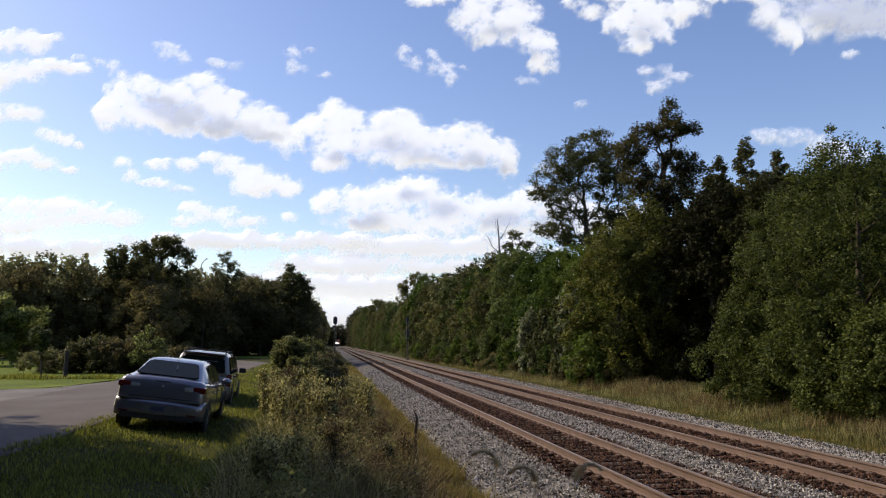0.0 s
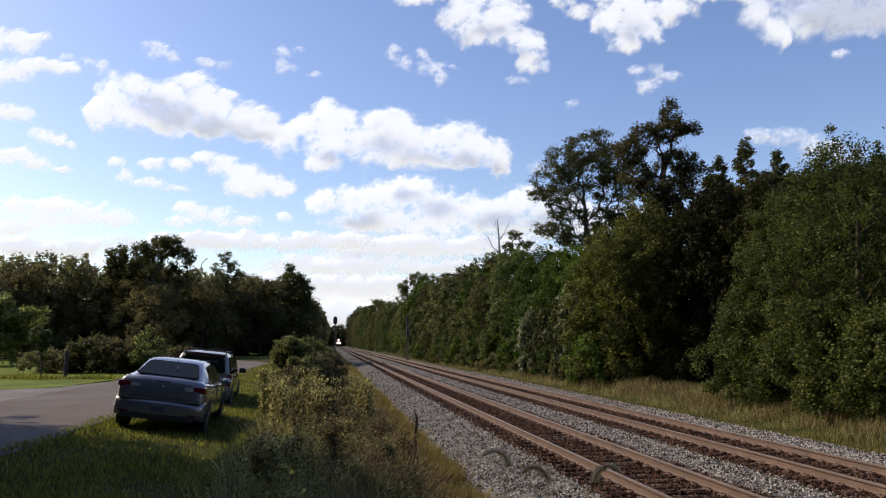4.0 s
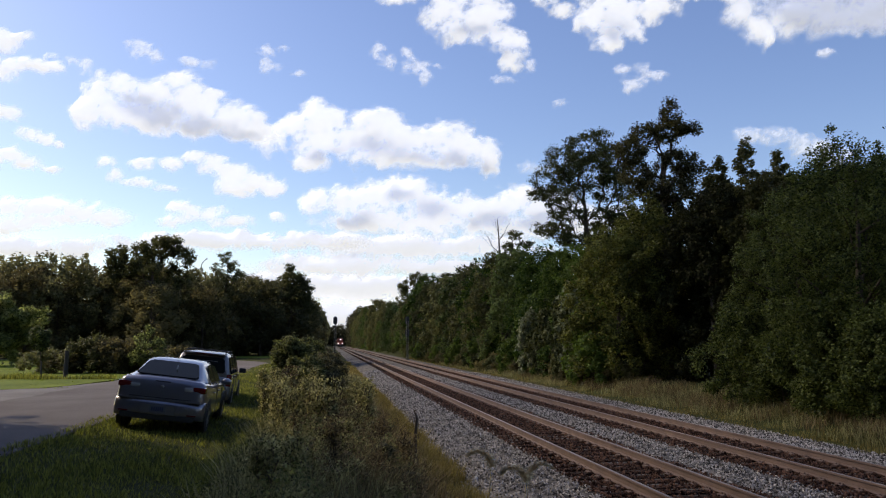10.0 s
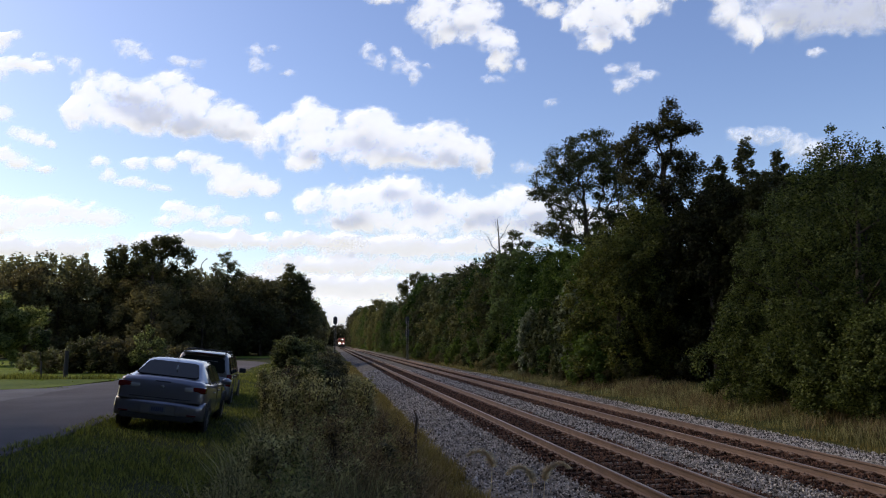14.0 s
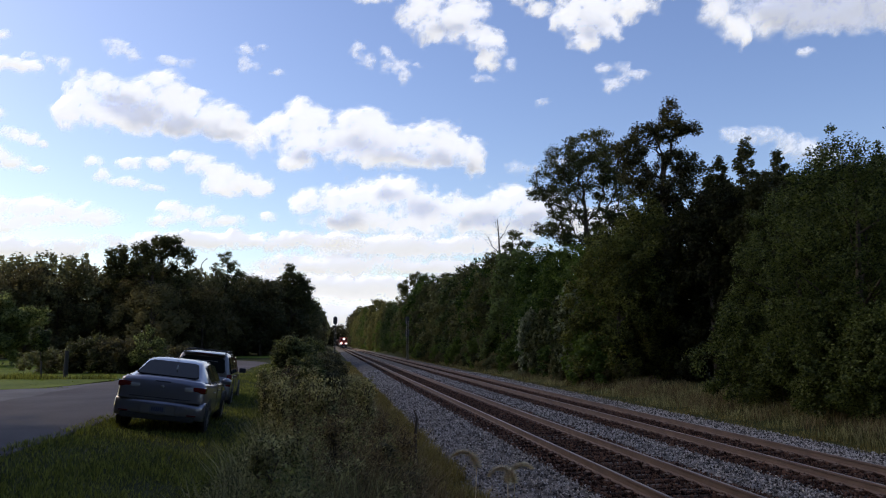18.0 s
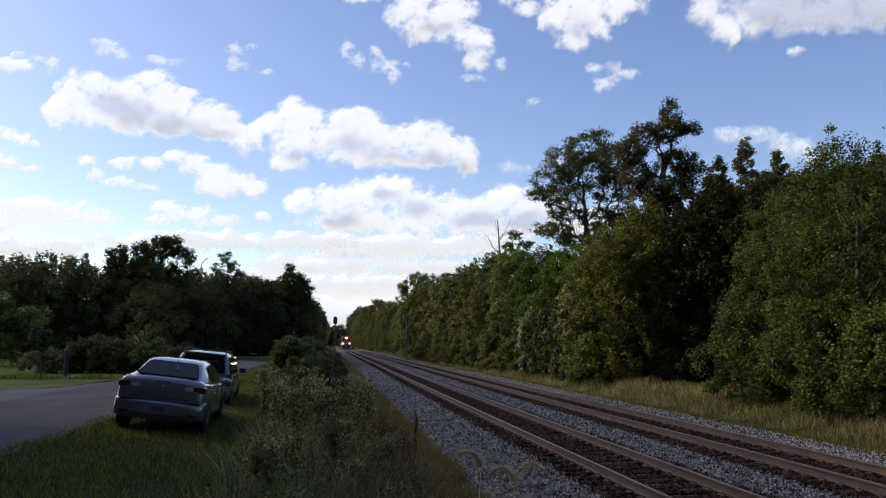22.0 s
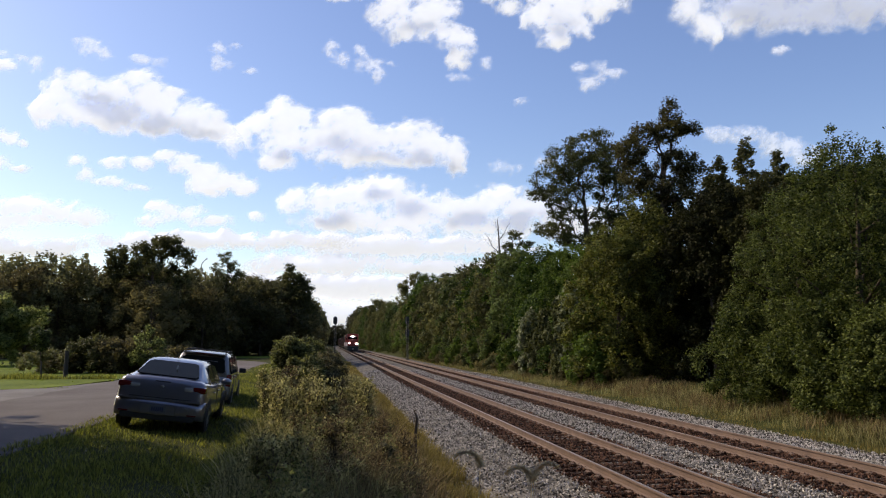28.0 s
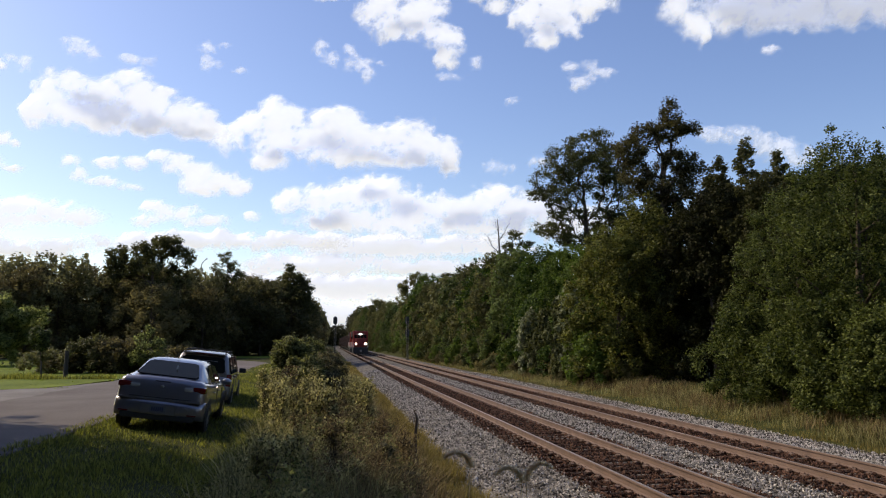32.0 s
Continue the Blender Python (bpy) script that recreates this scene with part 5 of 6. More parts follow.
def shade_cloud():
    """A low cloud between the place and the sun: its shade sweeps over from the east."""
    up = LAYER / math.sin(SUN_EL)
    xs, ys = np.linspace(-118, 60, 90), np.linspace(-150, 260, 83)
    v, d = [], []
    for y in ys:
        for x in xs:
            edge = min((x + 82 + 0.7 * max(-15.0, min(25.0, 30 - y)) + 5 * noise.noise((y / 30.0, 0, 5))) / 48, (53 - x + 5 * noise.noise((y / 25.0, 9, 5))) / 14)
            e2 = min(y + 140, 250 - y) / 20
            den = max(0.0, min(1.3, 1.3 * min(edge, e2)))
            den *= 1 - 0.42 * math.exp(-((x + 22) / 16.0) ** 2)      # a thin place between two thick ones
            v.append((x, y, 10 * den + 3 * noise.noise((x / 12, y / 12, 2))))
            d.append(den)
    nx = len(xs)
    f = [(j * nx + i, j * nx + i + 1, (j + 1) * nx + i + 1, (j + 1) * nx + i) for j in range(len(ys) - 1) for i in range(nx - 1)]
    ob = soup("cloud", v, f, M["thin_cloud"], smooth=True)
    at = ob.data.attributes.new("depth", "FLOAT", "POINT")
    at.data.foreach_set("value", np.asarray(d, dtype=np.float32))
    ob.matrix_basis = Matrix.Translation(SUN_DIR * up)
    tag(ob, "low white cloud passing before the sun", "cloud", "clouds in the sky")
    return ob


shader = shade_cloud()


def drift(obs):
    """The wind carries the clouds."""
    for ob in obs:
        m = ob.matrix_basis.copy()
        walk(ob, [(t, Matrix.Translation(WIND * (t - 16.5)) @ m) for t in (0.0, 16.0, 32.0)])
    m = shader.matrix_basis.copy()
    # its middle lies over x = 10 when half of the shade has passed
    walk(shader, [(t, Matrix.Translation((10 - SHADE_V * (t - 16.1), 0, 0)) @ m) for t in (0.0, 16.0, 32.0)])

# ---- train ----
M["loco_red"] = surface("weathered_red_paint", (0.16, 0.014, 0.010), (0.34, 0.036, 0.02), 0.8, 0.45, 0.1, 12, coord="Object")
M["black"] = surface("dirty_black_steel", (0.012, 0.012, 0.013), (0.05, 0.046, 0.043), 1.5, 0.6, 0.1, 20, coord="Object")
M["lamp_lit"] = plain("lit_lamp", (1.0, 0.95, 0.88), glow=90)
M["glass"] = plain("dark_glass", (0.010, 0.013, 0.012), 0.06, spec=0.08)
M["wagon"] = surface("weathered_brown_wagon_paint", (0.05, 0.03, 0.022), (0.13, 0.075, 0.055), 0.5, 0.7, 0.1, 9, coord="Object")
M["steel"] = surface("bare_steel", (0.16, 0.155, 0.15), (0.34, 0.33, 0.32), 4, 0.45, 0.1, 60, metal=0.8, coord="Object")
M["white"] = surface("dirty_white_paint", (0.45, 0.44, 0.42), (0.75, 0.74, 0.71), 2, 0.6, 0.1, 30, coord="Object")
TRAIN_Y, TRAIN_V = 150.9, 12.85
TRAINX = TRACKS[0]


def wheelset(parent, y, r=0.48):
    bm = bmesh.new()
    for s in (-1, 1):
        rod_into(bm, (s * 0.70, y, r), (s * 0.83, y, r), r, r, 24)
        rod_into(bm, (s * 0.66, y, r), (s * 0.70, y, r), r + 0.03, r + 0.03, 24)
    rod_into(bm, (-0.9, y, r), (0.9, y, r), 0.08, 0.08, 10)
    return part("wheelset", bm, M["steel"], parent)


def bogie(parent, y0, axles, pitch, r=0.48):
    bm = bmesh.new()
    span = pitch * (axles - 1)
    for s in (-1, 1):
        box_into(bm, s * 1.02 - 0.08, s * 1.02 + 0.08, y0 - 0.45, y0 + span + 0.45, 0.55, 0.85, 0.04)
        for a in range(axles):
            box_into(bm, s * 1.02 - 0.12, s * 1.02 + 0.12, y0 + a * pitch - 0.2, y0 + a * pitch + 0.2, 0.32, 0.68, 0.04)
    box_into(bm, -1.0, 1.0, y0 + span / 2 - 0.3, y0 + span / 2 + 0.3, 0.6, 0.95, 0.05)
    b = part("bogie", bm, M["black"], parent)
    for a in range(axles):
        wheelset(b, y0 + a * pitch, r)


def lamp(parent, x, y, z, r):
    housing = rod("lamp_housing", (x, y, z), (x, y + 0.2, z), r + 0.05, M["black"], parent, sides=16)
    rod("lens", (x, y - 0.02, z), (x, y + 0.01, z), r, M["lamp_lit"], housing, sides=16, label="glowing white headlight lens")


def build_loco():
    t = thing("locomotive", TRAINX, TRAIN_Y, RAIL_H)
    tag(t, "red diesel freight locomotive with three bright headlights lit", "locomotive", "train")
    box("underframe", -1.5, 1.5, 0.5, 21.8, 1.25, 1.6, M["black"], t, 0.03)
    bm = bmesh.new()
    box_into(bm, -1.45, 1.45, 0.25, 0.5, 0.30, 1.55, 0.03)
    for i in range(5):
        box_into(bm, -1.2 + 0.5 * i, -0.95 + 0.5 * i, 0.12, 0.3, 0.2, 0.75, 0.02)
    part("pilot", bm, M["black"], t, "black snow-plough pilot plate")
    bm = bmesh.new()
    box_into(bm, -0.2, 0.2, -0.35, 0.35, 0.7, 1.05, 0.05)
    box_into(bm, -0.13, 0.13, -0.6, -0.3, 0.65, 1.1, 0.05)
    part("coupler", bm, M["steel"], t)
    bm = bmesh.new()
    box_into(bm, -0.95, 0.95, 1.3, 2.9, 1.6, 3.35, 0.16)
    part("nose", bm, M["loco_red"], t)
    bm = bmesh.new()
    box_into(bm, -0.4, 0.0, 1.27, 1.31, 1.75, 3.1, 0.015)
    part("nose_door", bm, M["loco_red"], t)
    bm = bmesh.new()
    box_into(bm, -1.55, 1.55, 2.9, 5.3, 1.6, 4.95, 0.16)
    cab = part("cab", bm, M["loco_red"], t)
    for x0, x1 in ((-1.25, -0.72), (-0.62, -0.06), (0.06, 0.62), (0.72, 1.25)):
        box("windscreen", x0, x1, 2.87, 2.91, 3.45, 4.1, M["glass"], cab, 0.01)
    for s in (-1, 1):
        box("side_window", s * 1.55 - 0.02, s * 1.55 + 0.02, 3.5, 4.7, 3.35, 4.05, M["glass"], cab, 0.01)
    box("number_board", -0.75, 0.75, 2.84, 2.9, 4.18, 4.36, M["white"], cab, 0.01)
    box("hood", -0.95, 0.95, 5.3, 21.0, 1.6, 4.8, M["loco_red"], t, 0.1)
    box("radiator", -1.45, 1.45, 17.2, 20.2, 3.8, 5.0, M["black"], t, 0.12)
    box("exhaust_stack", -0.4, 0.4, 11.0, 12.2, 4.8, 5.05, M["black"], t, 0.05)
    bm = bmesh.new()
    box_into(bm, -1.4, 1.4, 8.2, 14.0, 0.35, 1.25, 0.2)
    part("fuel_tank", bm, M["black"], t)
    for s in (-1, 1):
        bm = bmesh.new()
        for y in [0.7, 1.5, 2.3] + [6.0 + 2.0 * i for i in range(8)]:
            rod_into(bm, (s * 1.45, y, 1.6), (s * 1.45, y, 2.6), 0.022)
        rod_into(bm, (s * 1.45, 0.7, 2.6), (s * 1.45, 2.4, 2.6), 0.022)
        rod_into(bm, (s * 1.45, 6.0, 2.6), (s * 1.45, 20.0, 2.6), 0.022)
        part("handrail", bm, M["white"], t, "white painted handrail")
        bm = bmesh.new()
        for k in range(4):
            box_into(bm, s * 1.5 - 0.1, s * 1.5 + 0.1, 0.45 + 0.12 * k, 0.7 + 0.12 * k, 0.35 + 0.32 * k, 0.39 + 0.32 * k)
        part("step", bm, M["black"], t)
    bogie(t, 2.2, 3, 1.75, 0.5)
    bogie(t, 15.6, 3, 1.75, 0.5)
    lamp(t, -0.98, 0.30, 2.30, 0.14)
    lamp(t, 0.98, 0.30, 2.30, 0.14)
    lamp(t, -0.11, 2.83, 4.22, 0.11)
    lamp(t, 0.11, 2.83, 4.22, 0.11)
    for s in (-0.98, 0.98):
        rod("lamp_bracket", (s, 0.42, 1.55), (s, 0.42, 2.2), 0.06, M["black"], t)
    return t


def build_wagon(y):
    t = thing("hopper_wagon", TRAINX, y, RAIL_H)
    tag(t, "dark brown freight wagon coupled in the train", "freight wagon", "train")
    bm = bmesh.new()
    box_into(bm, -1.5, 1.5, 0.6, 16.4, 1.5, 4.5, 0.12)
    body = part("body", bm, M["wagon"], t)
    for s in (-1, 1):
        for i in range(9):
            y0 = 1.2 + 1.8 * i
            box("rib", s * 1.5 - 0.06, s * 1.5 + 0.06, y0, y0 + 0.12, 1.5, 4.4, M["wagon"], body)
    box("roof_walk", -0.45, 0.45, 0.8, 16.2, 4.55, 4.62, M["steel"], t)
    box("underframe", -0.4, 0.4, 0.1, 16.9, 0.9, 1.5, M["black"], t, 0.03)
    for i in range(3):
        bm = bmesh.new()
        bmesh.ops.create_cone(bm, cap_ends=True, segments=4, radius1=0.5, radius2=2.0, depth=0.9, matrix=Matrix.Translation((0, 4.5 + 4 * i, 1.1)) @ pose(0, 0, 0, 0, 0, 45))
        part("hopper_chute", bm, M["wagon"], t)
    bogie(t, 1.5, 2, 1.75)
    bogie(t, 13.7, 2, 1.75)
    return t


loco = build_loco()
second = copy_thing(loco, pose(TRAINX, TRAIN_Y + 22.6, RAIL_H))
for part_ob in [o for o in second.children_recursive if o.name.startswith("lens")]:
    part_ob.data = part_ob.data.copy()
    part_ob.data.materials[0] = M["glass"]
    part_ob["label"] = "unlit headlight lens"
second["label"] = "second red diesel locomotive, its headlights off"
wagon = build_wagon(TRAIN_Y + 45.4)
train = [loco, second, wagon] + [copy_thing(wagon, pose(TRAINX, TRAIN_Y + 45.4 + 17.2 * i, RAIL_H)) for i in range(1, 10)]


def roll_train(obs):
    for ob in obs:
        m = ob.matrix_basis.copy()
        walk(ob, [(s, Matrix.Translation((0, TRAIN_V * (32 - s), 0)) @ m) for s in (0.0, 16.0, 32.0)])


# ---- signals ----
def signal_head(parent, z, lit):
    bm = bmesh.new()
    rod_into(bm, (0, -0.03, z + 0.35), (0, 0.03, z + 0.35), 0.36, 0.36, 24)
    rod_into(bm, (0, -0.03, z - 0.35), (0, 0.03, z - 0.35), 0.36, 0.36, 24)
    box_into(bm, -0.36, 0.36, -0.028, 0.028, z - 0.35, z + 0.35)
    head = part("target", bm, M["black"], parent, "black oval signal target board")
    for k in (-0.33, 0.0, 0.33):
        rod("hood", (0, -0.32, z + k), (0, -0.02, z + k), 0.13, M["black"], head, sides=14)
    box("lamp_case", -0.22, 0.22, 0.03, 0.38, z - 0.55, z + 0.55, M["black"], head, 0.03)


def build_signal(x, y, heads, label, turn, case=True):
    g = -0.3
    t = thing("railway_signal", x, y, g, turn)
    tag(t, label, "railway signal", "railway signals")
    top = max(heads) + 0.5
    rod("mast", (0, 0.2, 0), (0, 0.2, top), 0.08 if case else 0.06, M["black"], t)
    box("base", -0.35, 0.35, -0.15, 0.55, 0, 0.3, M["black"], t, 0.03)
    for z in heads:
        signal_head(t, z, False)
    box("platform", -0.4, 0.4, 0.1, 0.9, min(heads) - 1.2, min(heads) - 1.13, M["black"], t)
    bm = bmesh.new()
    for s in (-0.18, 0.18):
        rod_into(bm, (s, 0.5, 0), (s, 0.5, top - 0.6), 0.02)
    z = 0.3
    while z < top - 0.7:
        rod_into(bm, (-0.18, 0.5, z), (0.18, 0.5, z), 0.014)
        z += 0.3
    part("ladder", bm, M["steel"], t)
    if case:
        box("relay_case", -0.5, 0.5, 0.9, 1.6, 0, 1.3, M["black"], t, 0.03)
    return t


build_signal(0.95, 132.0, [6.9], "black railway signal mast with an oval head against the sky", 0)
build_signal(13.3, 128.0, [6.8, 4.7], "railway signal mast seen from behind before the wood", 180, False)


# ---- parked cars ----
M["silver_blue"] = plain("metallic_grey_blue_paint", (0.205, 0.192, 0.215), 0.28, 0.6, 1.0)
M["grey_paint"] = plain("metallic_silver_paint", (0.20, 0.185, 0.175), 0.34, 0.4, 1.0)
M["dark_plastic"] = surface("black_plastic", (0.012, 0.012, 0.012), (0.03, 0.03, 0.03), 6, 0.6, 0.05, 80, coord="Object")
M["tyre"] = surface("tyre_rubber", (0.012, 0.012, 0.012), (0.035, 0.033, 0.03), 8, 0.85, 0.2, 60, coord="Object")
M["alloy"] = plain("alloy_rim", (0.42, 0.42, 0.43), 0.3, 0.9)
M["car_glass"] = plain("tinted_car_glass", (0.012, 0.015, 0.016), 0.05, spec=0.08)
M["red_lens"] = plain("red_lamp_lens", (0.13, 0.010, 0.010), 0.12, 0.0, 0.6)
M["clear_lens"] = plain("clear_lamp_lens", (0.13, 0.125, 0.12), 0.12, 0.0, 0.6)
M["pale_lens"] = plain("pale_lamp_lens", (0.34, 0.33, 0.32), 0.15, 0.0, 0.6)
M["plate"] = plain("licence_plate", (0.13, 0.13, 0.15), 0.4)
M["ink"] = plain("dark_blue_ink", (0.03, 0.04, 0.10), 0.6)


def loft(sections, close_ends=True):
    """A smooth skin over cross-sections (lists of points of equal length)."""
    bm = bmesh.new()
    rows = [[bm.verts.new(p) for p in sec] for sec in sections]
    k = len(rows[0])
    for a, b in zip(rows, rows[1:]):
        for i in range(k):
            bm.faces.new((a[i], a[(i + 1) % k], b[(i + 1) % k], b[i]))
    if close_ends:
        bm.faces.new(list(reversed(rows[0])))
        bm.faces.new(rows[-1])
    bmesh.ops.recalc_face_normals(bm, faces=bm.faces)
    for f in bm.faces:
        f.smooth = True
    return bm


def body_section(y, w, zb, zt, crown):
    half = [(0, zb), (w * 0.80, zb), (w * 0.95, zb + 0.05), (w, zb + 0.16), (w * 1.0, zb + 0.5 * (zt - zb)), (w * 0.985, zt - 0.14), (w * 0.95, zt - 0.04), (w * 0.86, zt), (w * 0.4, zt + crown)]
    return [(x, y, z) for x, z in half] + [(-x, y, z) for x, z in reversed(half[1:])]


def cabin_section(y, wb, zb, wt, zt):
    half = [(0, zb - 0.1), (wb, zb - 0.1), (wb, zb), (wt, zt - 0.07), (wt * 0.9, zt - 0.02), (wt * 0.55, zt)]
    return [(x, y, z) for x, z in half] + [(-x, y, z) for x, z in reversed(half[1:])]


def sheet(name, corners, material, parent, thick=0.02, label="", cuts=0):
    """A thin slab through four corners, set along their normal."""
    c = [Vector(p) for p in corners]
    n = (c[1] - c[0]).cross(c[3] - c[0]).normalized()
    bm = bmesh.new()
    a = [bm.verts.new(p + n * thick * 0.5) for p in c]
    b = [bm.verts.new(p - n * thick * 0.5) for p in c]
    bm.faces.new(a)
    bm.faces.new(list(reversed(b)))
    for i in range(4):
        bm.faces.new((a[i], b[i], b[(i + 1) % 4], a[(i + 1) % 4]))
    bmesh.ops.bevel(bm, geom=[e for e in bm.edges if (e.verts[0].co - e.verts[1].co).length <= thick * 1.01], offset=min(0.05, 0.2 * min((c[1] - c[0]).length, (c[3] - c[0]).length)), segments=3, affect="EDGES")
    return part(name, bm, material, parent, label)


def car_wheel(parent, x, y, r, w):
    s = 1 if x > 0 else -1
    bm = bmesh.new()
    prof = [(0.62, -0.5), (0.92, -0.5), (1.0, -0.36), (1.0, 0.36), (0.92, 0.5), (0.62, 0.5)]
    bm = loft([[(x + q[1] * w, y + q[0] * r * math.cos(a), r + q[0] * r * math.sin(a)) for q in prof] for a in [2 * math.pi * i / 28 for i in range(29)]], False)
    wheel = part("wheel", bm, M["tyre"], parent)
    bm = bmesh.new()
    rod_into(bm, (x + s * w * 0.30, y, r), (x + s * w * 0.38, y, r), 0.63 * r, 0.63 * r, 24)
    rim = part("rim", bm, M["dark_plastic"], wheel)
    bm = bmesh.new()
    for k in range(5):
        a = 2 * math.pi * k / 5 + 0.3
        box_into(bm, x + s * w * 0.44 - 0.015, x + s * w * 0.44 + 0.015, -0.035, 0.035, 0.02, 0.62 * r, 0.0, Matrix.Translation((0, y, r)) @ Matrix.Rotation(a, 4, "X"))
    part("spokes", bm, M["alloy"], wheel)


def build_sedan(x, y, z, turn, lean):
    t = thing("sedan_car", x, y, z, turn, lean)
    tag(t, "grey-blue metallic sedan parked on the grass verge", "car", "parked cars")
    st = [(0.03, 0.70, 0.34, 0.80, 0.0), (0.045, 0.80, 0.30, 0.90, 0.01), (0.075, 0.835, 0.28, 1.00, 0.02), (0.11, 0.845, 0.27, 1.055, 0.03), (0.16, 0.85, 0.26, 1.08, 0.035), (0.25, 0.86, 0.25, 1.08, 0.03), (0.45, 0.872, 0.23, 1.08, 0.03), (0.75, 0.878, 0.21, 1.06, 0.03), (1.5, 0.88, 0.19, 1.01, 0.03), (2.6, 0.88, 0.19, 0.97, 0.03), (3.3, 0.875, 0.20, 0.95, 0.04), (3.9, 0.86, 0.21, 0.87, 0.05), (4.3, 0.81, 0.24, 0.76, 0.05), (4.5, 0.72, 0.28, 0.66, 0.03), (4.58, 0.5, 0.34, 0.58, 0.0)]
    part("body", loft([body_section(*s) for s in st]), M["silver_blue"], t)
    cs = [(0.40, 0.80, 1.07, 0.72, 1.09), (0.55, 0.81, 1.07, 0.69, 1.14), (0.75, 0.82, 1.06, 0.665, 1.225), (1.00, 0.82, 1.04, 0.635, 1.335), (1.25, 0.81, 1.02, 0.61, 1.425), (1.55, 0.775, 1.00, 0.595, 1.46), (2.0, 0.78, 0.99, 0.59, 1.47), (2.5, 0.78, 0.98, 0.59, 1.44), (2.75, 0.78, 0.97, 0.60, 1.37), (3.4, 0.76, 0.94, 0.66, 0.98)]
    cabin = part("cabin", loft([cabin_section(*s) for s in cs]), M["silver_blue"], t)
    sheet("rear_window", [(-0.635, 0.47, 1.128), (0.635, 0.47, 1.128), (0.50, 1.11, 1.394), (-0.50, 1.11, 1.394)], M["car_glass"], cabin, 0.03, "dark tinted rear window")
    sheet("windscreen", [(-0.6, 3.25, 1.07), (0.6, 3.25, 1.07), (0.5, 2.74, 1.40), (-0.5, 2.74, 1.40)], M["glass"], cabin, 0.03)
    for s in (-1, 1):
        sheet("rear_door_window", [(s * 0.775, 1.15, 1.05), (s * 0.788, 1.95, 1.02), (s * 0.625, 1.93, 1.385), (s * 0.635, 1.45, 1.38)], M["car_glass"], cabin, 0.02)
        sheet("front_door_window", [(s * 0.788, 2.02, 1.02), (s * 0.782, 3.0, 0.99), (s * 0.65, 2.66, 1.33), (s * 0.625, 2.02, 1.385)], M["car_glass"], cabin, 0.02)
        bm = bmesh.new()
        bmesh.ops.create_uvsphere(bm, u_segments=14, v_segments=8, radius=1, matrix=Matrix.Translation((s * 0.97, 2.85, 1.0)) @ Matrix.Diagonal((0.12, 0.08, 0.075, 1)))
        box_into(bm, min(s * 0.8, s * 0.92), max(s * 0.8, s * 0.92), 2.83, 2.88, 0.96, 0.99)
        mirror = part("side_mirror", bm, M["silver_blue"], t)
        bm = bmesh.new()
        box_into(bm, min(s * 0.60, s * 0.858), max(s * 0.60, s * 0.858), 0.042, 0.34, 0.855, 0.985, 0.045)
        tail = part("tail_light", bm, M["red_lens"], t, "red wrap-round tail light")
        bm = bmesh.new()
        box_into(bm, min(s * 0.43, s * 0.615), max(s * 0.43, s * 0.615), 0.036, 0.12, 0.872, 0.962, 0.035)
        part("reversing_light", bm, M["pale_lens"], tail, "pale clear inner lens")
        for yy in (0.85, 3.62):
            car_wheel(t, s * 0.79, yy, 0.318, 0.205)
            bm = bmesh.new()
            rod_into(bm, (s * 0.80, yy, 0.34), (s * 0.884, yy, 0.34), 0.385, 0.385, 28)
            part("wheel_arch", bm, M["dark_plastic"], t)
        for y0 in (1.98, 2.0 + 1.05):
            box("door_seam", s * 0.878 - 0.006, s * 0.878 + 0.006, y0, y0 + 0.012, 0.30, 0.95, M["dark_plastic"], t)
        for y0 in (1.35, 2.3):
            box("door_handle", s * 0.875 - 0.02, s * 0.875 + 0.02, y0, y0 + 0.2, 0.80, 0.83, M["silver_blue"], t, 0.008)
    bm = bmesh.new()
    sec = []
    for x in (-0.88, -0.84, -0.74, -0.5, 0.0, 0.5, 0.74, 0.84, 0.88):
        y0 = -0.07 + 0.10 * (abs(x) / 0.88) ** 3 + (0.10 if abs(x) > 0.86 else 0)
        sec.append([(x, y0 + 0.10, 0.30), (x, y0 + 0.03, 0.33), (x, y0, 0.42), (x, y0, 0.56), (x, y0 + 0.03, 0.64), (x, y0 + 0.12, 0.675), (x, 0.4, 0.675), (x, 0.4, 0.30)])
    bumper = part("rear_bumper", loft(sec), M["silver_blue"], t)
    bm = bmesh.new()
    box_into(bm, -0.72, 0.72, -0.055, 0.10, 0.27, 0.385, 0.03)
    part("bumper_insert", bm, M["dark_plastic"], bumper)
    plate = box("licence_plate", -0.155, 0.155, -0.085, -0.055, 0.42, 0.56, M["plate"], t, 0.004)
    for i in range(6):
        box("bar", -0.115 + 0.04 * i, -0.09 + 0.04 * i, -0.089, -0.084, 0.45, 0.53, M["ink"], plate)
    box("plate_recess", -0.34, 0.34, -0.078, -0.05, 0.385, 0.585, M["silver_blue"], bumper, 0.02)
    box("brake_light", -0.15, 0.15, 0.075, 0.13, 1.015, 1.042, M["dark_plastic"], t, 0.008)
    box("boot_seam", -0.60, 0.60, 0.018, 0.04, 0.70, 0.712, M["dark_plastic"], t)
    bm = bmesh.new()
    bmesh.ops.create_uvsphere(bm, u_segments=12, v_segments=6, radius=1, matrix=Matrix.Translation((0, 0.05, 0.93)) @ Matrix.Diagonal((0.04, 0.015, 0.032, 1)))
    part("badge", bm, M["alloy"], t, "small chrome oval badge")
    # the crease above the bumper and a sticker in the rear window
    box("bumper_crease", -0.80, 0.80, -0.04, 0.10, 0.655, 0.69, M["silver_blue"], bumper, 0.014)
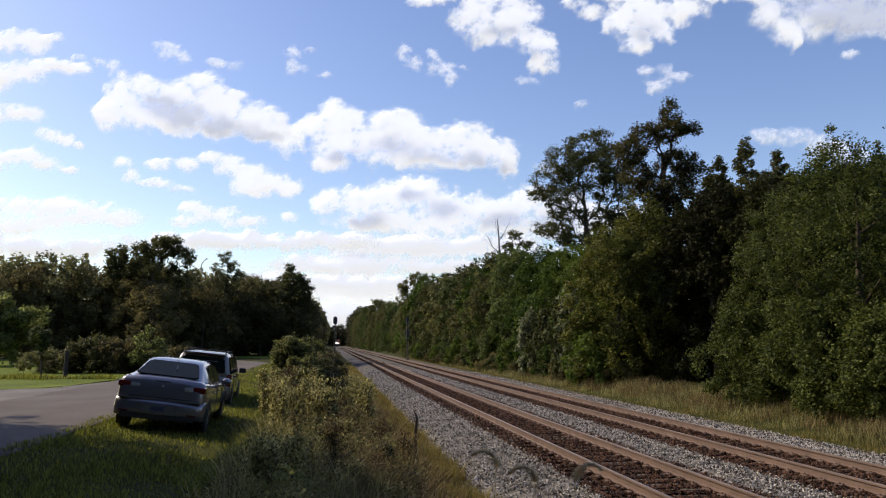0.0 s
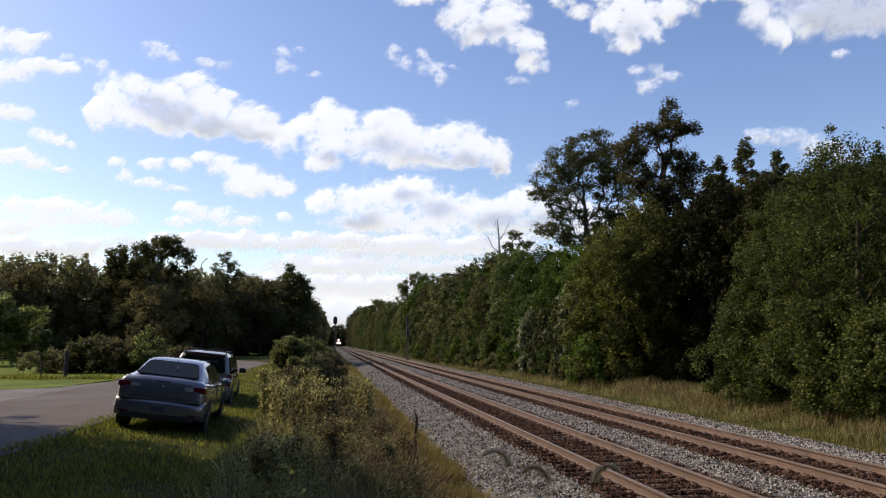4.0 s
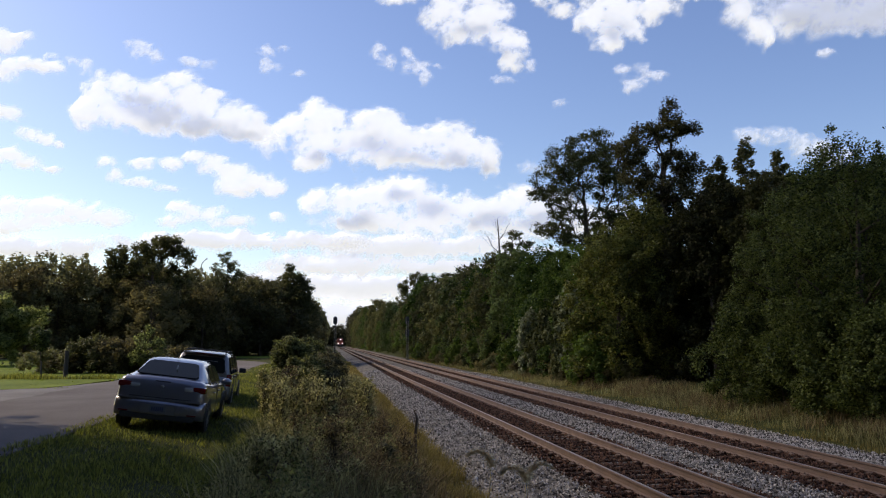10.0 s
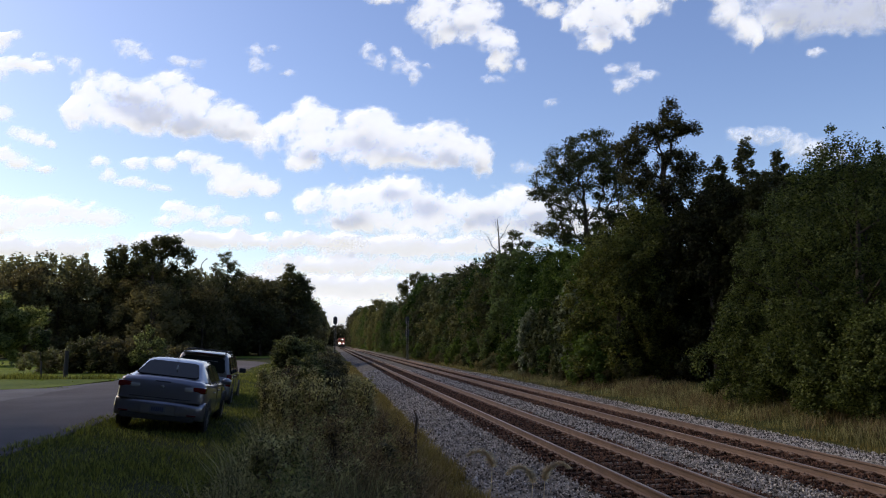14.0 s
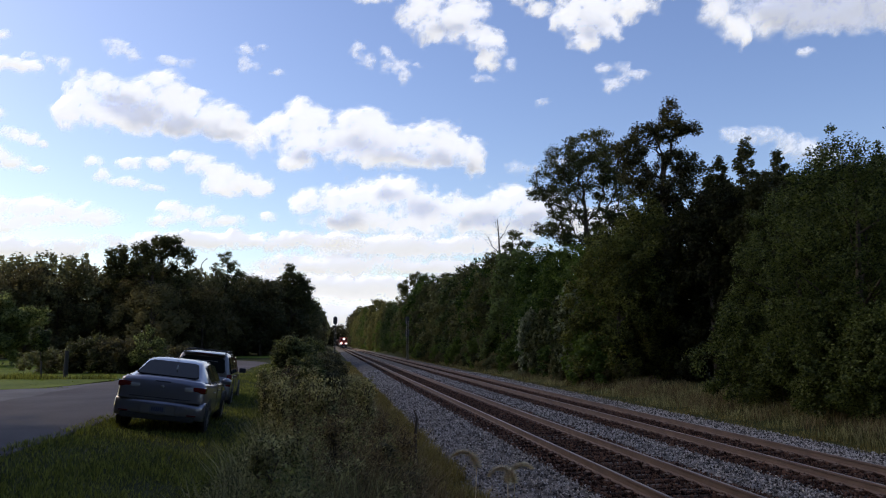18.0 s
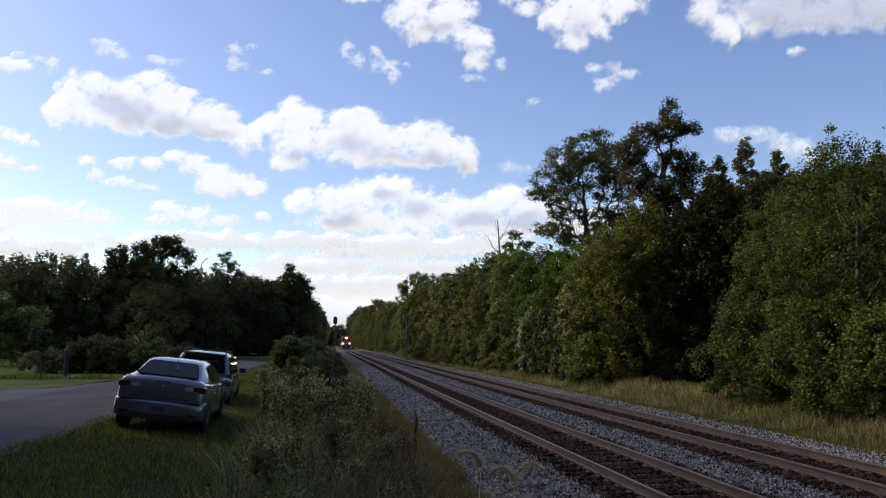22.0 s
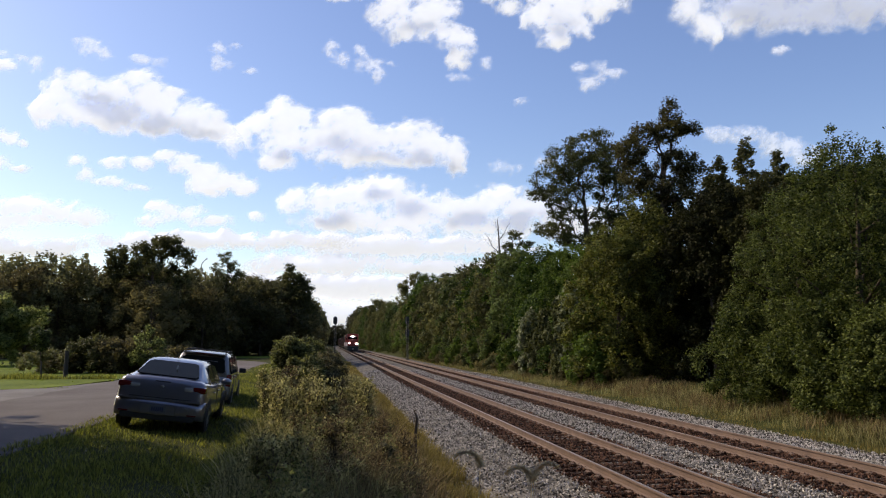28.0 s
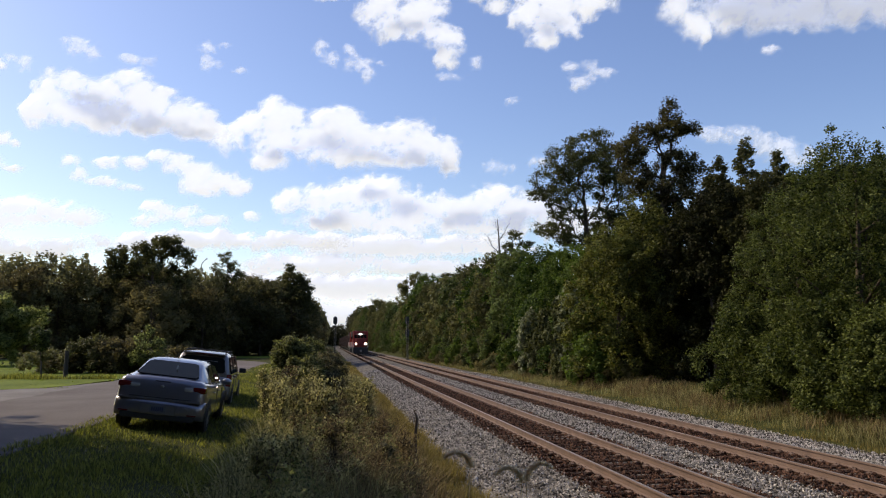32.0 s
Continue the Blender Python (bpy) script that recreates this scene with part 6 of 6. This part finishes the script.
    box("window_sticker", 0.10, 0.125, 0.775, 0.79, 1.245, 1.36, M["white"], cabin, 0.0, "pale sticker in the rear window")
    for s in (-1, 1):
        box("reflector", s * 0.66 - 0.09, s * 0.66 + 0.09, -0.062, -0.03, 0.40, 0.425, M["red_lens"], bumper, 0.006)
    rod("exhaust_pipe", (0.5, -0.03, 0.27), (0.5, 0.3, 0.27), 0.03, M["black"], t)
    rod("aerial", (0.0, 1.5, 1.46), (0.0, 1.32, 1.60), 0.006, M["dark_plastic"], t)
    for s in (-1, 1):
        sheet("headlight", [(s * 0.45, 4.47, 0.62), (s * 0.75, 4.28, 0.64), (s * 0.74, 4.24, 0.72), (s * 0.45, 4.42, 0.70)], M["clear_lens"], t, 0.04)
    return t


def build_suv(x, y, z, turn, lean):
    t = thing("suv_car", x, y, z, turn, lean)
    tag(t, "silver-grey estate SUV with roof rails parked on the verge", "car", "parked cars")
    st = [(-0.03, 0.72, 0.42, 0.62, 0.0), (0.0, 0.84, 0.36, 0.72, 0.01), (0.04, 0.875, 0.32, 0.98, 0.02), (0.10, 0.885, 0.30, 1.06, 0.02), (0.6, 0.89, 0.27, 1.07, 0.02), (1.6, 0.89, 0.26, 1.06, 0.02), (3.0, 0.89, 0.26, 1.05, 0.03), (3.6, 0.88, 0.27, 1.02, 0.05), (4.2, 0.85, 0.30, 0.93, 0.05), (4.4, 0.80, 0.34, 0.82, 0.03), (4.45, 0.6, 0.40, 0.70, 0.0)]
    part("body", loft([body_section(*s) for s in st]), M["grey_paint"], t)
    cs = [(0.06, 0.82, 1.06, 0.80, 1.10), (0.14, 0.83, 1.06, 0.74, 1.45), (0.24, 0.83, 1.06, 0.69, 1.63), (0.45, 0.83, 1.06, 0.675, 1.685), (1.5, 0.83, 1.06, 0.66, 1.72), (2.5, 0.83, 1.05, 0.66, 1.70), (2.8, 0.83, 1.05, 0.67, 1.62), (3.5, 0.80, 1.04, 0.74, 1.08)]
    cabin = part("cabin", loft([cabin_section(*s) for s in cs]), M["grey_paint"], t)
    sheet("rear_window", [(-0.68, 0.055, 1.12), (0.68, 0.055, 1.12), (0.60, 0.19, 1.56), (-0.60, 0.19, 1.56)], M["glass"], cabin, 0.03, "dark tinted tailgate window")
    sheet("windscreen", [(-0.68, 3.35, 1.20), (0.68, 3.35, 1.20), (0.56, 2.83, 1.60), (-0.56, 2.83, 1.60)], M["glass"], cabin, 0.03)
    box("roof_spoiler", -0.62, 0.62, 0.10, 0.36, 1.635, 1.675, M["grey_paint"], cabin, 0.015)
    for s in (-1, 1):
        for y0, y1 in ((0.35, 1.05), (1.15, 1.95), (2.03, 2.85)):
            sheet("side_window", [(s * 0.842, y0, 1.10), (s * 0.842, y1, 1.10), (s * 0.70, y1 - 0.05, 1.60), (s * 0.70, y0 + 0.06, 1.60)], M["glass"], cabin, 0.02)
        rail = rod("roof_rail", (s * 0.58, 0.50, 1.735), (s * 0.58, 2.55, 1.745), 0.016, M["dark_plastic"], t)
        for yy in (0.5, 1.5, 2.5):
            rod("rail_foot", (s * 0.58, yy, 1.66), (s * 0.58, yy, 1.74), 0.016, M["dark_plastic"], rail)
        bm = bmesh.new()
        box_into(bm, s * 0.81 - 0.075, s * 0.81 + 0.075, 0.0, 0.14, 0.74, 1.10, 0.03)
        part("tail_light", bm, M["red_lens"], t, "tall red tail light")
        bm = bmesh.new()
        box_into(bm, s * 1.0 - 0.11, s * 1.0 + 0.11, 2.72, 2.86, 1.06, 1.22, 0.04)
        part("side_mirror", bm, M["dark_plastic"], t)
        for yy in (0.85, 3.5):
            car_wheel(t, s * 0.80, yy, 0.35, 0.22)
            bm = bmesh.new()
            rod_into(bm, (s * 0.81, yy, 0.37), (s * 0.894, yy, 0.37), 0.42, 0.42, 28)
            part("wheel_arch", bm, M["dark_plastic"], t)
        for y0 in (1.1, 2.0):
            box("door_seam", s * 0.888 - 0.006, s * 0.888 + 0.006, y0, y0 + 0.012, 0.36, 1.03, M["dark_plastic"], t)
    for yy in (0.9, 2.1):
        rod("cross_bar", (-0.58, yy, 1.742), (0.58, yy, 1.742), 0.012, M["dark_plastic"], t)
    box("bumper", -0.80, 0.80, -0.06, 0.08, 0.42, 0.62, M["dark_plastic"], t, 0.04)
    plate = box("licence_plate", -0.155, 0.155, -0.015, 0.015, 0.78, 0.93, M["plate"], t, 0.004)
    for i in range(6):
        box("bar", -0.115 + 0.04 * i, -0.09 + 0.04 * i, -0.019, -0.014, 0.82, 0.89, M["ink"], plate)
    box("brake_light", -0.24, 0.24, 0.085, 0.11, 1.642, 1.668, M["red_lens"], t)
    box("wiper", -0.35, 0.05, 0.04, 0.055, 1.135, 1.15, M["dark_plastic"], t)
    return t


build_sedan(-3.45, 15.85, 0.875, 1.5, 7.0)
build_suv(-3.87, 23.1, 0.72, 2.5, 6)


# ---- fence, posts and dead wood ----
M["post"] = surface("weathered_post_wood", (0.018, 0.015, 0.012), (0.05, 0.043, 0.035), 4, 0.9, 0.6, 30, coord="Object")
M["wire"] = plain("galvanised_wire", (0.10, 0.10, 0.10), 0.6, 0.3)


def build_fence():
    t = thing("wire_fence", -16.0, 36.5, ground_z(-16, 36.5))
    tag(t, "low wire fence on thin posts round the lawn", "fence")
    xs = [-34 + 3.0 * i for i in range(8)]
    for i, x in enumerate(xs):
        rod("post", (x + 16, 0, -0.1), (x + 16 + 0.02 * (i % 3 - 1), 0, 0.85), 0.035, M["post"], t, 0.03)
    for z in (0.4, 0.75):
        rod("wire", (xs[0] + 16, 0.03, z), (xs[-1] + 16, 0.03, z), 0.003, M["wire"], t)


build_fence()
gate_post = thing("fence_post", -12.3, 37.6, ground_z(-12.3, 37.6))
tag(gate_post, "thick weathered wooden post at the lawn's corner", "post")
rod("post", (0, 0, -0.1), (0, 0, 1.3), 0.10, M["post"], gate_post, 0.09)


def build_snag():
    rng = random.Random(77)
    t = thing("dead_tree", 22.3, 92.0, ground_z(22.3, 92))
    tag(t, "bare dead tree with bleached forked branches above the wood", "dead tree", "lineside trees")
    v, f, tips = skeleton(20.5, 3.4, 0.45, 0.34, rng, 2, 7, 1.5)
    soup("trunk", v, f, M["deadwood"], t, smooth=True)


build_snag()


def build_stake():
    t = thing("dead_stalk", 1.52, 13.2, ground_z(1.52, 13.2) - 0.05)
    tag(t, "dark upright dead stalk standing in the weeds", "stalk")
    v, f = tube([(0, 0, 0), (0.02, 0, 0.5), (0.0, 0.01, 1.0), (0.03, 0, 1.35), (-0.02, 0, 1.5)], [0.034, 0.032, 0.03, 0.024, 0.008], 7)
    soup("stem", v, f, M["bark"], t, smooth=True)


build_stake()


def build_stalks():
    """Dry stalks with small seed heads that stand out of the verge weeds."""
    rng = random.Random(58)
    for i in range(46):
        y = 9.0 + 12.0 * (i / 46.0) ** 1.2 + rng.uniform(-0.3, 0.3)
        x = rng.uniform(-0.6, 1.5)
        h = rng.uniform(0.8, 1.35)
        t = thing("dry_stalk", x, y, ground_z(x, y) - 0.03, rng.uniform(0, 360))
        tag(t, "thin dry brown stalk with a seed head among the weeds", "stalk", "dry stalks in the verge")
        lean = rng.uniform(0.0, 0.22)
        path = [Vector((lean * h * u * u, 0.02 * math.sin(5 * u + i), h * u)) for u in (0, 0.3, 0.6, 0.85, 1.0)]
        v, f = tube(path, [0.007, 0.006, 0.005, 0.004, 0.002], 5)
        soup("stem", v, f, M["weed_brown"], t, smooth=True)
        cent = [tuple(path[-1] + Vector((rng.uniform(-0.06, 0.06), rng.uniform(-0.06, 0.06), -rng.uniform(0, 0.3)))) for _ in range(9)]
        lv, lf = leaf_cloud(cent, 9, 0.035, 0.014, 300 + i)
        soup("seed_head", lv, lf, M["weed_brown"], t)["kind"] = "stuff"


build_stalks()


# ---- grass heads before the lens ----
M["foxtail"] = surface("dry_foxtail", (0.50, 0.41, 0.29), (0.80, 0.69, 0.52), 30, 0.8, 0.0, 120, island=0.5, leaf=0.6, spec=0.1)


def build_foxtail(x, y, top, droop, seed, side):
    """A bending grass stalk with a bristly nodding head; it stands on the knoll."""
    g = ground_z(x, y)
    t = thing("foxtail_grass", x, y, g)
    tag(t, "tan bristly foxtail grass head nodding in the wind", "grass stalk", "foxtail grasses")
    h = top - g
    stem = [(0, 0, 0), (-0.01, 0, h * 0.5), (0.0, 0, h * 0.9), (0.01, 0, h)]
    v, f = tube(stem, [0.0022, 0.0018, 0.0014, 0.001], 5)
    soup("stem", v, f, M["foxtail"], t, smooth=True)
    rng = random.Random(seed)
    vv, ff = [], []
    for i in range(1100):
        u = rng.random()
        a = u * droop
        c = Vector((0.01 + side * 0.052 * (1 - math.cos(a)) / droop * 1.6, 0, h + 0.085 * math.sin(a) / droop))
        d = Vector((rng.uniform(-1, 1), rng.uniform(-1, 1), rng.uniform(-0.4, 0.8))).normalized() * rng.uniform(0.008, 0.019) * (1.15 - 0.6 * u)
        s = d.orthogonal().normalized() * 0.0008
        b = len(vv)
        vv += [c - s, c + s, c + d]
        ff.append((b, b + 1, b + 2))
    soup("seed_head", vv, ff, M["foxtail"], t)
    return t


foxtails = [build_foxtail(0.492, 1.70, 2.366, 2.4, 1, 1), build_foxtail(0.444, 1.68, 2.366, 2.6, 2, -1), build_foxtail(0.368, 1.74, 2.392, 2.4, 3, -1)]


def sway(obs):
    """Each stalk rocks about its foot: (seconds, degrees of lean to the east)."""
    gusts = (((0, 3), (1, 5.3), (2, 5.3), (3, 6.6), (3.5, 5.9), (5.5, 2.4), (6, 1.7), (7, 1), (8, 0.4), (10, -1.9), (13, -0), (14.5, -0.5), (17, -3.2), (20, -4.3), (23, -1.9), (25, -0.7), (28, -1.3), (30, -2.9), (31, -1.6), (32, -2)),
             ((0, 0.6), (1, 0), (2, 2.4), (3, 4.3), (3.5, 3.1), (5.5, 0.4), (6, 0), (7, 0.4), (8, 0.7), (10, -0.3), (13, 0.9), (14.5, 0), (17, -1), (20, -1.9), (23, -1.1), (25, -0.7), (28, 0.3), (30, -0.6), (31, -0.3), (32, -0.7)),
             ((0, 0.6), (3, 2.2), (5.5, 0.6), (8, -0.1), (13, 0.4), (17, -1.2), (20, -1.4), (25, -0.1), (28, -1), (31, -1.9), (32, -2)))
    for ob, rows in zip(obs, gusts):
        m = ob.matrix_basis.copy()
        walk(ob, [(t, m @ pose(0, 0, 0, 0, lean, 0)) for t, lean in rows])

build_ties(near_track, 11)
build_ties(far_track, 12)


def motions():
    drift(clouds)
    roll_train(train)
    sway(foxtails)


motions()
